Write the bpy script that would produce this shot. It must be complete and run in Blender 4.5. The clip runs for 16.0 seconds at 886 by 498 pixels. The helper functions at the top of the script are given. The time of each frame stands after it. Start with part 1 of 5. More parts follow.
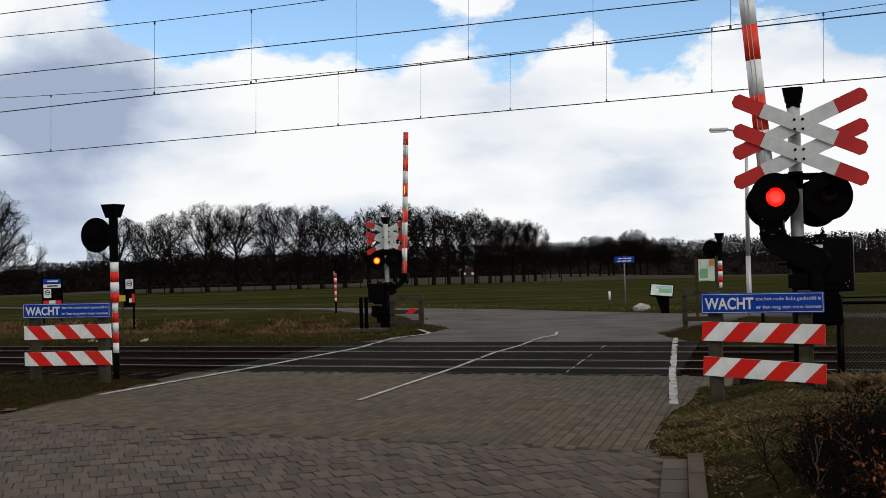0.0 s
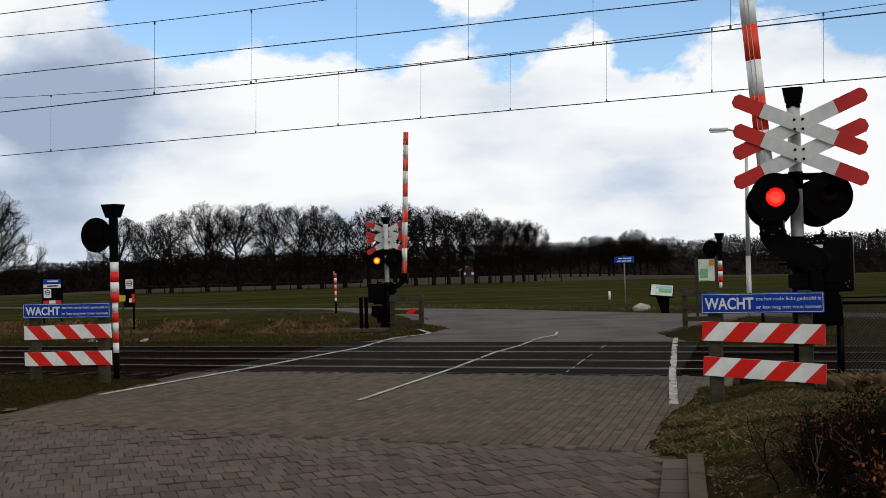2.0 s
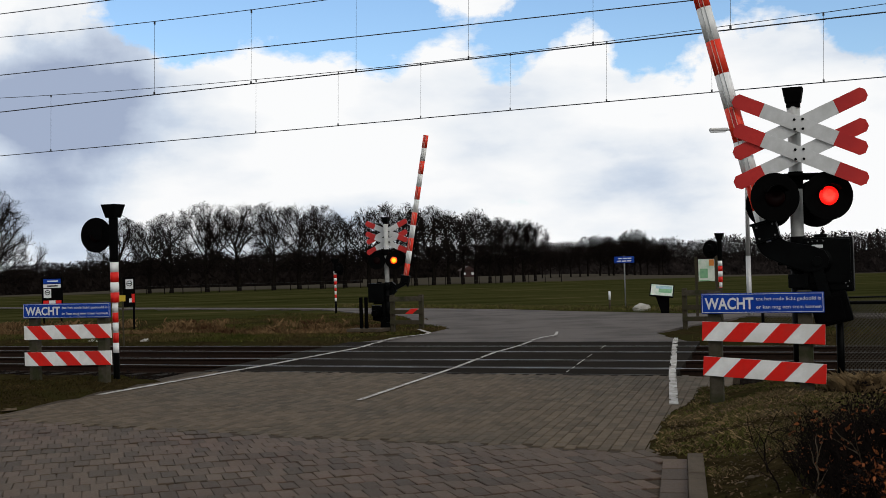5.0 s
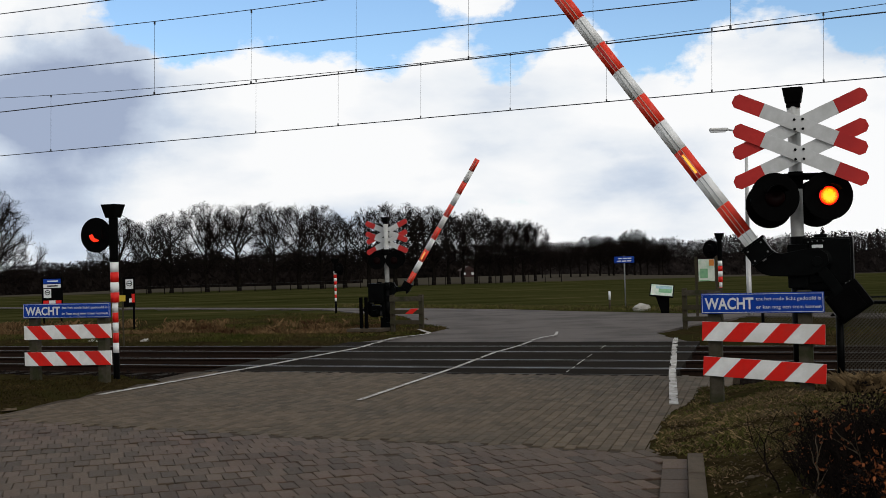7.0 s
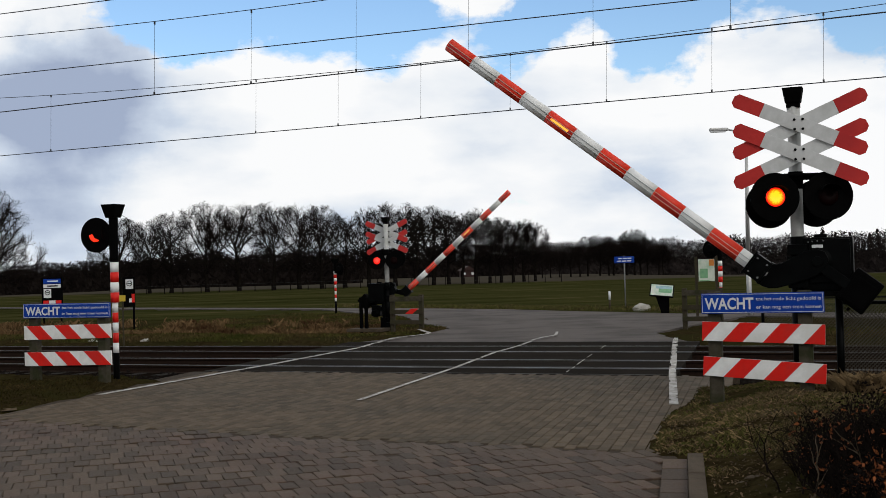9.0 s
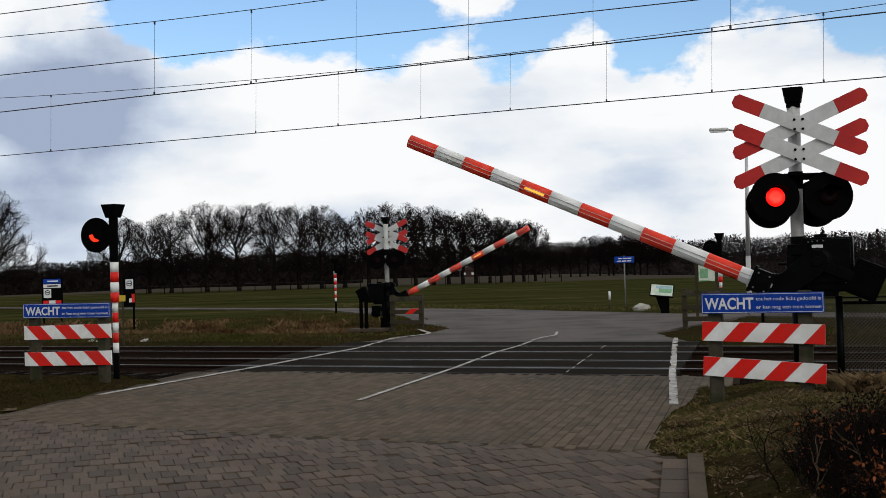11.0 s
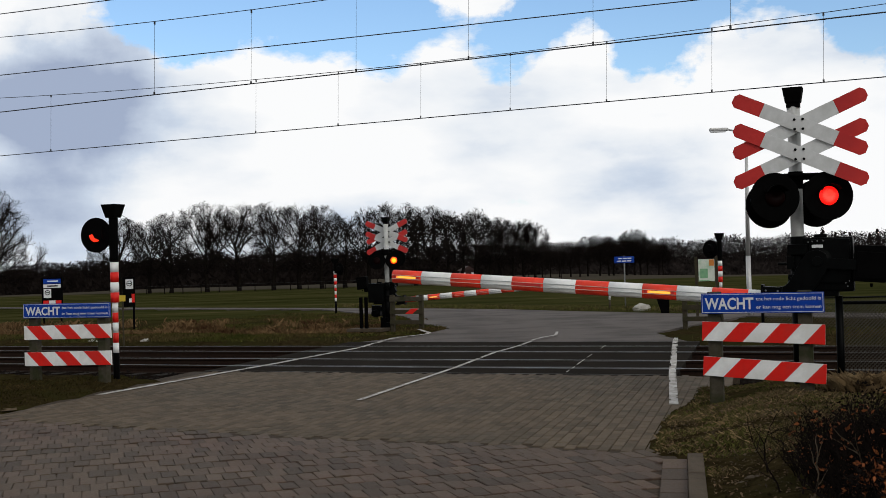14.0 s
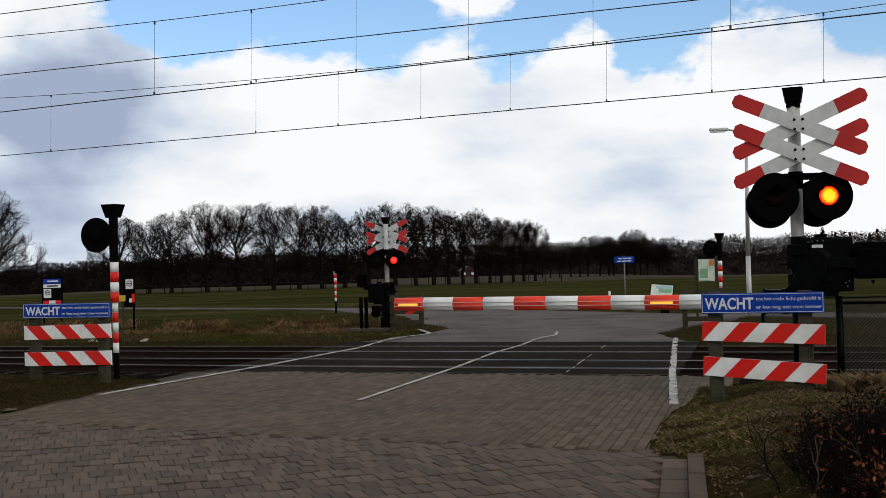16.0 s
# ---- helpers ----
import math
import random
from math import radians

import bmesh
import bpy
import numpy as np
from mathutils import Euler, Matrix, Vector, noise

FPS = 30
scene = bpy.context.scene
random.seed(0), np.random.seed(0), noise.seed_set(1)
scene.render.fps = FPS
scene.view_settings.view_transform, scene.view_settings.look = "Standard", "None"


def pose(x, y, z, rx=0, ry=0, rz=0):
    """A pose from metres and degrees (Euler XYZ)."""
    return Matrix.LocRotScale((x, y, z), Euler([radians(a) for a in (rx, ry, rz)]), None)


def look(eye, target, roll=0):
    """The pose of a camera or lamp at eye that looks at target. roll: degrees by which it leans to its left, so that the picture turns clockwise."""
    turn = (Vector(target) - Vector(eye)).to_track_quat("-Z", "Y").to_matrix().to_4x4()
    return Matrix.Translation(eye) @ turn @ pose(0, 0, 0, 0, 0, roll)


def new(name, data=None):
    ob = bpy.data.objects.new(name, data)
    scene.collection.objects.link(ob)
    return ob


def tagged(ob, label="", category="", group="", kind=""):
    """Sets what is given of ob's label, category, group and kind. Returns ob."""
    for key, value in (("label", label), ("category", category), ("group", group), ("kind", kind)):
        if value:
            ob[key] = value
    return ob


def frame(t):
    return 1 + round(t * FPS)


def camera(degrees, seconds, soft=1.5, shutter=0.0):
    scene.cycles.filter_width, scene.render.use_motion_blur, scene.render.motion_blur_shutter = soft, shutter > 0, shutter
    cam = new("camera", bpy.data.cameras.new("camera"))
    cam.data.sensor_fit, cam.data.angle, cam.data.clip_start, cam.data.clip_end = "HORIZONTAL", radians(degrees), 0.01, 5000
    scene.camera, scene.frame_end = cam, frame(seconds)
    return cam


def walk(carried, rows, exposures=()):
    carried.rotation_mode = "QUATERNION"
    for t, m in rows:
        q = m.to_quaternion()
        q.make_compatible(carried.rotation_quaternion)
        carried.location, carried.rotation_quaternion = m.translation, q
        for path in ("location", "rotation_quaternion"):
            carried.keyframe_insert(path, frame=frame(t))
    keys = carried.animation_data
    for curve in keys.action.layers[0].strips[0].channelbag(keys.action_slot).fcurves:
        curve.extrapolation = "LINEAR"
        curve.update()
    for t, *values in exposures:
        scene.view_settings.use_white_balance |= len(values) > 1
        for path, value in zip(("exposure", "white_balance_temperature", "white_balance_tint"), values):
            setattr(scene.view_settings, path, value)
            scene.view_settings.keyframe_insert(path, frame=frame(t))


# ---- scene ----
EYE = (0.0, 0.0, 1.65)
PITCH = math.atan(35.5 / 2000.0)
cam = camera(42.82, 16.0, soft=0.75)
CAM_POSE = look(EYE, (0.0, 10.0, 1.65 + 10.0 * math.tan(PITCH)), -1.6)
walk(cam, [(0.0, CAM_POSE), (16.0, CAM_POSE)], exposures=[(0.0, 0.0), (16.0, 0.0)])


# ---------------------------------------------------------------- node helpers
def node(nt, kind, **inputs):
    n = nt.nodes.new(kind)
    for key, value in inputs.items():
        n.inputs[key.replace("_", " ")].default_value = value
    return n


def ramp(nt, source, stops):
    r = nt.nodes.new("ShaderNodeValToRGB")
    e = r.color_ramp.elements
    while len(e) < len(stops):
        e.new(0.5)
    for el, (p, c) in zip(e, stops):
        el.position, el.color = p, (*c, 1) if len(c) == 3 else c
    nt.links.new(source, r.inputs[0])
    return r


def maths(nt, op, a, b=None, clamp=False):
    m = nt.nodes.new("ShaderNodeMath")
    m.operation, m.use_clamp = op, clamp
    for i, v in enumerate((a, b)):
        if v is None:
            continue
        if isinstance(v, (int, float)):
            m.inputs[i].default_value = v
        else:
            nt.links.new(v, m.inputs[i])
    return m.outputs[0]


def blend(nt, fac, a, b, mode="MIX"):
    m = nt.nodes.new("ShaderNodeMix")
    m.data_type, m.blend_type = "RGBA", mode
    for i, v in ((0, fac), (6, a), (7, b)):
        if isinstance(v, (int, float)):
            m.inputs[i].default_value = v
        elif isinstance(v, tuple):
            m.inputs[i].default_value = (*v, 1)
        else:
            nt.links.new(v, m.inputs[i])
    return m.outputs[2]


# ---------------------------------------------------------------- world and sun
SUN_EL, SUN_AZ = radians(32), radians(150)
world = bpy.data.worlds.new("sky")
scene.world = world
world.use_nodes = True
nt = world.node_tree
nt.nodes.clear()
sky = nt.nodes.new("ShaderNodeTexSky")
sky.sky_type, sky.sun_disc = "NISHITA", False
sky.sun_elevation, sky.sun_rotation = SUN_EL, SUN_AZ
coord = nt.nodes.new("ShaderNodeTexCoord")


def cloud_noise(scale, detail, rough, offset, stretch):
    mp = nt.nodes.new("ShaderNodeMapping")
    mp.inputs["Location"].default_value = offset
    mp.inputs["Scale"].default_value = stretch
    nt.links.new(coord.outputs["Generated"], mp.inputs[0])
    n = node(nt, "ShaderNodeTexNoise", Scale=scale, Detail=detail, Roughness=rough)
    nt.links.new(mp.outputs[0], n.inputs["Vector"])
    return n.outputs[0]


# directions shaken by noise, so that clouds get ragged rims
puff = node(nt, "ShaderNodeTexNoise", Scale=11.0, Detail=8.0, Roughness=0.6)
nt.links.new(coord.outputs["Generated"], puff.inputs["Vector"])
ragged = nt.nodes.new("ShaderNodeVectorMath")
ragged.operation = "MULTIPLY_ADD"
nt.links.new(puff.outputs["Color"], ragged.inputs[0])
ragged.inputs[1].default_value = (0.10, 0.0, 0.10)
away = nt.nodes.new("ShaderNodeVectorMath")
away.operation = "SUBTRACT"
nt.links.new(coord.outputs["Generated"], away.inputs[0])
away.inputs[1].default_value = (0.05, 0.0, 0.05)
nt.links.new(away.outputs[0], ragged.inputs[2])


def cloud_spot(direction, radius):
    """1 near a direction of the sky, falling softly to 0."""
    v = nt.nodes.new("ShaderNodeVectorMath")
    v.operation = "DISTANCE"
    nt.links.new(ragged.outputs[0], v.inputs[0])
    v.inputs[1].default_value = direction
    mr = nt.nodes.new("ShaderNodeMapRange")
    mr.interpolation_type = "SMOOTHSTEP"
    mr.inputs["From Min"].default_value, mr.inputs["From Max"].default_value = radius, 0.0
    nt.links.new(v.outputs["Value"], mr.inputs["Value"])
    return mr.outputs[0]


shape = cloud_noise(8.5, 10.0, 0.58, (1.3, 0.4, 2.1), (1.0, 1.0, 2.2))
tone = cloud_noise(5.0, 6.0, 0.5, (4.0, 1.0, 0.3), (1.0, 1.0, 2.6))
up = nt.nodes.new("ShaderNodeSeparateXYZ")
nt.links.new(coord.outputs["Generated"], up.inputs[0])
cover = maths(nt, "ADD", shape, 0.21)
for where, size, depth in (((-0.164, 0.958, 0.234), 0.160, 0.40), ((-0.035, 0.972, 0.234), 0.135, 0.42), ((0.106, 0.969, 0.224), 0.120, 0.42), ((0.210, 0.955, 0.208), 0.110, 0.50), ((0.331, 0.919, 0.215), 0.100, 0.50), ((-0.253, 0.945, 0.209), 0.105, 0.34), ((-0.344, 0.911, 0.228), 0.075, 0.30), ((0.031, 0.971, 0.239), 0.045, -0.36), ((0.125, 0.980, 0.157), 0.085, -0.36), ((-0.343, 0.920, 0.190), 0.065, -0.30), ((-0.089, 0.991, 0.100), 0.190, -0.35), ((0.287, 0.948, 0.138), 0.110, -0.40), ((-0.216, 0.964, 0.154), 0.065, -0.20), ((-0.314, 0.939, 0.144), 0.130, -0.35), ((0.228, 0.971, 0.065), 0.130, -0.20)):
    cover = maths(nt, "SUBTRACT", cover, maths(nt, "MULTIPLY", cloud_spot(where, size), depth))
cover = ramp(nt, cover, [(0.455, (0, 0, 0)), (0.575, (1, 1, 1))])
dark = 0.0
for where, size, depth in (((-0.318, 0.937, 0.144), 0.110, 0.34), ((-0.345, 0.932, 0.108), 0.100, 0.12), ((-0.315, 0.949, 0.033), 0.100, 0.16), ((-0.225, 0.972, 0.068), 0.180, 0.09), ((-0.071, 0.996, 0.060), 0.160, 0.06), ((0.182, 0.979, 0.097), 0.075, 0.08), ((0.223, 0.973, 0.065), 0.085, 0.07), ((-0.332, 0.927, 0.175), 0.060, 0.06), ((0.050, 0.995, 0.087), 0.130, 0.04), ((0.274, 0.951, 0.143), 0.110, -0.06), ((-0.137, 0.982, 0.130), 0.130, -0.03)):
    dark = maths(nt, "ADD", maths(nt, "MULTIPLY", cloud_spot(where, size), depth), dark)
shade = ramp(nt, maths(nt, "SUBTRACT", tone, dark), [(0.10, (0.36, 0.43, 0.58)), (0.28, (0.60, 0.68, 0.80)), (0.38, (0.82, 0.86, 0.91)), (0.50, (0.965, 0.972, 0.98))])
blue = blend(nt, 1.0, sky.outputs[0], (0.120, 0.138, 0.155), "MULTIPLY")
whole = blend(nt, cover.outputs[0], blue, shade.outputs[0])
# the clouds ahead are bright, those behind somewhat heavier
side = nt.nodes.new("ShaderNodeVectorMath")
side.operation = "DOT_PRODUCT"
nt.links.new(coord.outputs["Generated"], side.inputs[0])
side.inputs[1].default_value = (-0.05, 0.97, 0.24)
fall = nt.nodes.new("ShaderNodeMapRange")
fall.interpolation_type = "SMOOTHSTEP"
for key, value in (("From Min", -0.1), ("From Max", 0.92), ("To Min", 0.62), ("To Max", 1.0)):
    fall.inputs[key].default_value = value
nt.links.new(side.outputs["Value"], fall.inputs["Value"])
bg = nt.nodes.new("ShaderNodeBackground")
nt.links.new(fall.outputs[0], bg.inputs["Strength"])
nt.links.new(whole, bg.inputs[0])
out = nt.nodes.new("ShaderNodeOutputWorld")
nt.links.new(bg.outputs[0], out.inputs[0])

sun = new("sun", bpy.data.lights.new("sun", "SUN"))
sun.data.energy, sun.data.angle, sun.data.color = 1.1, radians(24), (1.0, 0.95, 0.88)
SUN_WAY = Vector((math.sin(SUN_AZ) * math.cos(SUN_EL), math.cos(SUN_AZ) * math.cos(SUN_EL), math.sin(SUN_EL)))
sun.matrix_world = look(SUN_WAY * 40, (0, 0, 0))


# ---------------------------------------------------------------- materials
def surface(name, c1, c2, scale=8.0, rough=0.8, bump=0.15, bump_scale=60.0, metal=0.0, c3=None, big=0.6, pieces=0.0, islands=False, spec=0.5, stretch=(1, 1, 1)):
    """Two tones mixed by grain, a third by large stains, fine relief; pieces: how far single pieces differ in tone."""
    m = bpy.data.materials.new(name)
    m.use_nodes = True
    t = m.node_tree
    b = t.nodes["Principled BSDF"]
    tc = t.nodes.new("ShaderNodeTexCoord")
    mp = t.nodes.new("ShaderNodeMapping")
    mp.inputs["Scale"].default_value = stretch
    t.links.new(tc.outputs["Object"], mp.inputs[0])
    n1 = node(t, "ShaderNodeTexNoise", Scale=scale, Detail=8.0, Roughness=0.65)
    n2 = node(t, "ShaderNodeTexNoise", Scale=big, Detail=5.0, Roughness=0.6)
    n3 = node(t, "ShaderNodeTexNoise", Scale=bump_scale, Detail=6.0, Roughness=0.7)
    for n in (n1, n2, n3):
        t.links.new(mp.outputs[0], n.inputs["Vector"])
    col = blend(t, ramp(t, n1.outputs[0], [(0.35, (0, 0, 0)), (0.65, (1, 1, 1))]).outputs[0], c1, c2)
    if c3:
        col = blend(t, ramp(t, n2.outputs[0], [(0.45, (0, 0, 0)), (0.62, (1, 1, 1))]).outputs[0], col, c3)
    if pieces:
        if islands:
            rnd = t.nodes.new("ShaderNodeNewGeometry").outputs["Random Per Island"]
        else:
            rnd = t.nodes.new("ShaderNodeObjectInfo").outputs["Random"]
        v = maths(t, "ADD", maths(t, "MULTIPLY", rnd, 2 * pieces), 1 - pieces)
        hsv = t.nodes.new("ShaderNodeHueSaturation")
        t.links.new(v, hsv.inputs["Value"])
        t.links.new(col, hsv.inputs["Color"])
        col = hsv.outputs[0]
    t.links.new(col, b.inputs["Base Color"])
    r = maths(t, "ADD", maths(t, "MULTIPLY", n1.outputs[0], 0.25), rough - 0.125, clamp=True)
    t.links.new(r, b.inputs["Roughness"])
    b.inputs["Metallic"].default_value = metal
    b.inputs["Specular IOR Level"].default_value = spec
    if bump:
        bp = node(t, "ShaderNodeBump", Strength=bump, Distance=0.02)
        t.links.new(n3.outputs[0], bp.inputs["Height"])
        t.links.new(bp.outputs[0], b.inputs["Normal"])
    return m


def glowing(name, inner, outer, strength, radius):
    """A lamp's lens: brighter at its heart, made of many small cells."""
    m = bpy.data.materials.new(name)
    m.use_nodes = True
    t = m.node_tree
    b = t.nodes["Principled BSDF"]
    b.inputs["Base Color"].default_value = (0.2, 0.01, 0.0, 1)
    tc = t.nodes.new("ShaderNodeTexCoord")
    ln = t.nodes.new("ShaderNodeVectorMath")
    ln.operation = "LENGTH"
    t.links.new(tc.outputs["Object"], ln.inputs[0])
    vor = node(t, "ShaderNodeTexVoronoi", Scale=6.0 / radius)
    t.links.new(tc.outputs["Object"], vor.inputs["Vector"])
    d = maths(t, "ADD", maths(t, "DIVIDE", ln.outputs["Value"], radius), maths(t, "MULTIPLY", vor.outputs["Distance"], 0.35))
    c = ramp(t, d, [(0.72, inner), (1.02, outer)])
    t.links.new(c.outputs[0], b.inputs["Emission Color"])
    b.inputs["Emission Strength"].default_value = strength
    return m


M = {}
M["paver"] = surface("paver", (0.0485, 0.0345, 0.0240), (0.0805, 0.0585, 0.0412), 30, 0.75, 0.35, 130, c3=(0.060, 0.0375, 0.0262), big=0.5, pieces=0.34, spec=0.16)
M["paver_rest"] = surface("paver_rest", (0.0485, 0.0345, 0.0240), (0.0805, 0.0585, 0.0412), 30, 0.75, 0.35, 130, c3=(0.060, 0.0375, 0.0262), big=0.5, pieces=0.34, islands=True, spec=0.16)
M["road_brick"] = surface("road_brick", (0.0735, 0.0580, 0.0415), (0.0995, 0.0785, 0.0562), 22, 0.8, 0.3, 120, c3=(0.07224, 0.05957, 0.04478), big=0.35, pieces=0.24, islands=True, spec=0.04)
M["joint"] = surface("joint", (0.027, 0.0218, 0.016), (0.064, 0.050, 0.0365), 40, 0.95, 0.4, 150, spec=0.05)
M["asphalt"] = surface("asphalt", (0.0130, 0.0118, 0.0108), (0.0245, 0.0217, 0.0187), 60, 0.75, 0.3, 220, c3=(0.022, 0.0193, 0.0165), big=0.9, spec=0.0)
M["deck_edge"] = surface("deck_edge_steel", (0.035, 0.034, 0.034), (0.10, 0.10, 0.10), 3, 0.7, 0.1, 90, c3=(0.016, 0.014, 0.012), big=1.4, spec=0.1)
M["old_asphalt"] = surface("old_asphalt", (0.0770, 0.0672, 0.0620), (0.1100, 0.0965, 0.0885), 40, 0.85, 0.25, 200, c3=(0.05834, 0.05134, 0.04739), big=0.5, spec=0.05)
M["road_paint"] = surface("road_paint", (0.56, 0.55, 0.52), (0.16, 0.15, 0.135), 11, 0.7, 0.15, 150, c3=(0.22, 0.20, 0.18), big=2.5, spec=0.15)
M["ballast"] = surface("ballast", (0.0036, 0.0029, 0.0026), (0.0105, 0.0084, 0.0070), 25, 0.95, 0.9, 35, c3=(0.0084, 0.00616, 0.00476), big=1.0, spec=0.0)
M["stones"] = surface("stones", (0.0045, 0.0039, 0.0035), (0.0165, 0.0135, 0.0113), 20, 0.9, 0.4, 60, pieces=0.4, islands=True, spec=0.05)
M["rail_steel"] = surface("rail_steel", (0.14, 0.14, 0.147), (0.196, 0.196, 0.196), 30, 0.5, 0.05, 100, metal=1.0)
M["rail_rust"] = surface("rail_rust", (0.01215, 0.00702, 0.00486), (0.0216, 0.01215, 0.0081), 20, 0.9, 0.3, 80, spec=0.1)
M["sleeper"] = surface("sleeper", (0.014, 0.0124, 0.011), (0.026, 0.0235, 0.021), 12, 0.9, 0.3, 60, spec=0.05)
M["white_red_red"] = surface("red_reflective", (0.60, 0.010, 0.006), (0.66, 0.014, 0.008), 15, 0.45, 0.03, 90, c3=(0.56, 0.02, 0.014), big=3.0, spec=0.2)
M["white"] = surface("white_reflective", (0.7098, 0.7295, 0.7295), (0.7886, 0.7985, 0.7886), 15, 0.45, 0.03, 90, c3=(0.6506, 0.6605, 0.6408), big=3.0)
M["boom_red"] = surface("boom_red", (0.7616, 0.0375, 0.0182), (0.8288, 0.05625, 0.026), 18, 0.4, 0.03, 90, c3=(0.6944, 0.05, 0.026), big=3.0, spec=0.2)
M["dull_red"] = surface("dull_red", (0.476, 0.028, 0.0252), (0.56, 0.0392, 0.0336), 12, 0.5, 0.05, 90, c3=(0.434, 0.028, 0.028), big=3.0, spec=0.2)
M["dull_white"] = surface("dull_white", (0.56, 0.5712, 0.5712), (0.6272, 0.6384, 0.6384), 14, 0.5, 0.05, 90, c3=(0.504, 0.5152, 0.504), big=2.5)
M["black"] = surface("black_paint", (0.0010, 0.0010, 0.0011), (0.0022, 0.0022, 0.0023), 10, 0.75, 0.08, 70, spec=0.025)
M["gear_green"] = surface("gear_green_black", (0.0005, 0.0006, 0.0007), (0.0010, 0.0013, 0.0014), 8, 0.45, 0.1, 60, c3=(0.0017, 0.0022, 0.0022), big=4.0, spec=0.05)
M["sign_blue"] = surface("sign_blue", (0.0056, 0.03825, 0.272), (0.008, 0.04675, 0.3145), 10, 0.5, 0.02, 80, spec=0.06)
M["letter"] = surface("letter_white", (0.6, 0.624, 0.64), (0.656, 0.672, 0.68), 20, 0.5, 0.0)
M["concrete"] = surface("concrete_post", (0.0429, 0.03744, 0.02592), (0.066, 0.05772, 0.0432), 18, 0.9, 0.4, 80, c3=(0.02805, 0.02964, 0.0144), big=4.0, spec=0.1)
M["kerb"] = surface("kerb_concrete", (0.06169, 0.04822, 0.03427), (0.08738, 0.06888, 0.0504), 25, 0.9, 0.4, 110, c3=(0.05141, 0.03903, 0.02621), big=3.0, spec=0.1)
M["steel"] = surface("galvanised_steel", (0.38, 0.39, 0.39), (0.5, 0.5, 0.5), 12, 0.5, 0.05, 80, metal=0.5)
M["mast_white"] = surface("mast_grey_white", (0.42, 0.43, 0.42), (0.52, 0.53, 0.52), 9, 0.5, 0.06, 60, c3=(0.36, 0.37, 0.35), big=3.0)
M["mast_grey"] = surface("dull_grey_steel", (0.10, 0.11, 0.11), (0.16, 0.16, 0.16), 9, 0.6, 0.05, 60)
M["wire"] = surface("wire_copper_dark", (0.012, 0.0132, 0.015), (0.024, 0.024, 0.027), 30, 0.6, 0.0)
M["wood"] = surface("weathered_wood", (0.030, 0.0245, 0.0158), (0.052, 0.042, 0.029), 14, 0.85, 0.4, 60, c3=(0.0336, 0.03248, 0.0176), big=3.0, spec=0.1)
M["bark"] = surface("bark", (0.005, 0.0042, 0.0036), (0.011, 0.009, 0.0075), 4, 0.95, 0.4, 12, spec=0.0)
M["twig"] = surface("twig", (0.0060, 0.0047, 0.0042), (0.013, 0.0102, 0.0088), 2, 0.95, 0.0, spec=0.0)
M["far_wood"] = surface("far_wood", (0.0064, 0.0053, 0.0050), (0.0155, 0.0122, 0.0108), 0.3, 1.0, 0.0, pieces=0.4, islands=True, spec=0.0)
# far_wood again, made paler: the haze is mixed into the base colour
M["pale_wood"] = surface("haze_tinted_far_wood", (0.0135, 0.0114, 0.0111), (0.0300, 0.0246, 0.0230), 0.3, 1.0, 0.0, pieces=0.35, islands=True, spec=0.0)
M["lens_dark"] = surface("dark_red_lens", (0.003, 0.0006, 0.0006), (0.006, 0.001, 0.001), 40, 0.4, 0.1, 200, spec=0.03)
M["edge_pale"] = surface("channel_edge_pale", (0.55, 0.36, 0.30), (0.66, 0.46, 0.40), 18, 0.5, 0.03, 90)
M["edge_grey"] = surface("channel_edge_grey", (0.33, 0.36, 0.36), (0.43, 0.46, 0.46), 18, 0.5, 0.03, 90)
M["yellow"] = surface("yellow_plate", (0.42, 0.30, 0.01), (0.5, 0.36, 0.02), 15, 0.5, 0.0)
M["glow_bright_red"] = glowing("red_lamp_glow_bright", (1.0, 0.05, 0.03), (1.0, 0.008, 0.006), 1.15, 0.10)
# amber stands for the red light when it is overexposed
M["glow_amber"] = glowing("overbright_lamp_glow", (1.0, 0.66, 0.01), (1.0, 0.16, 0.0), 1.25, 0.105)
M["glow_red"] = glowing("red_lamp_glow_plain", (1.0, 0.035, 0.01), (0.9, 0.01, 0.004), 1.2, 0.2)
M["glow_strip"] = glowing("boom_lamp_glow", (1.0, 0.42, 0.05), (1.0, 0.12, 0.02), 1.4, 0.25)


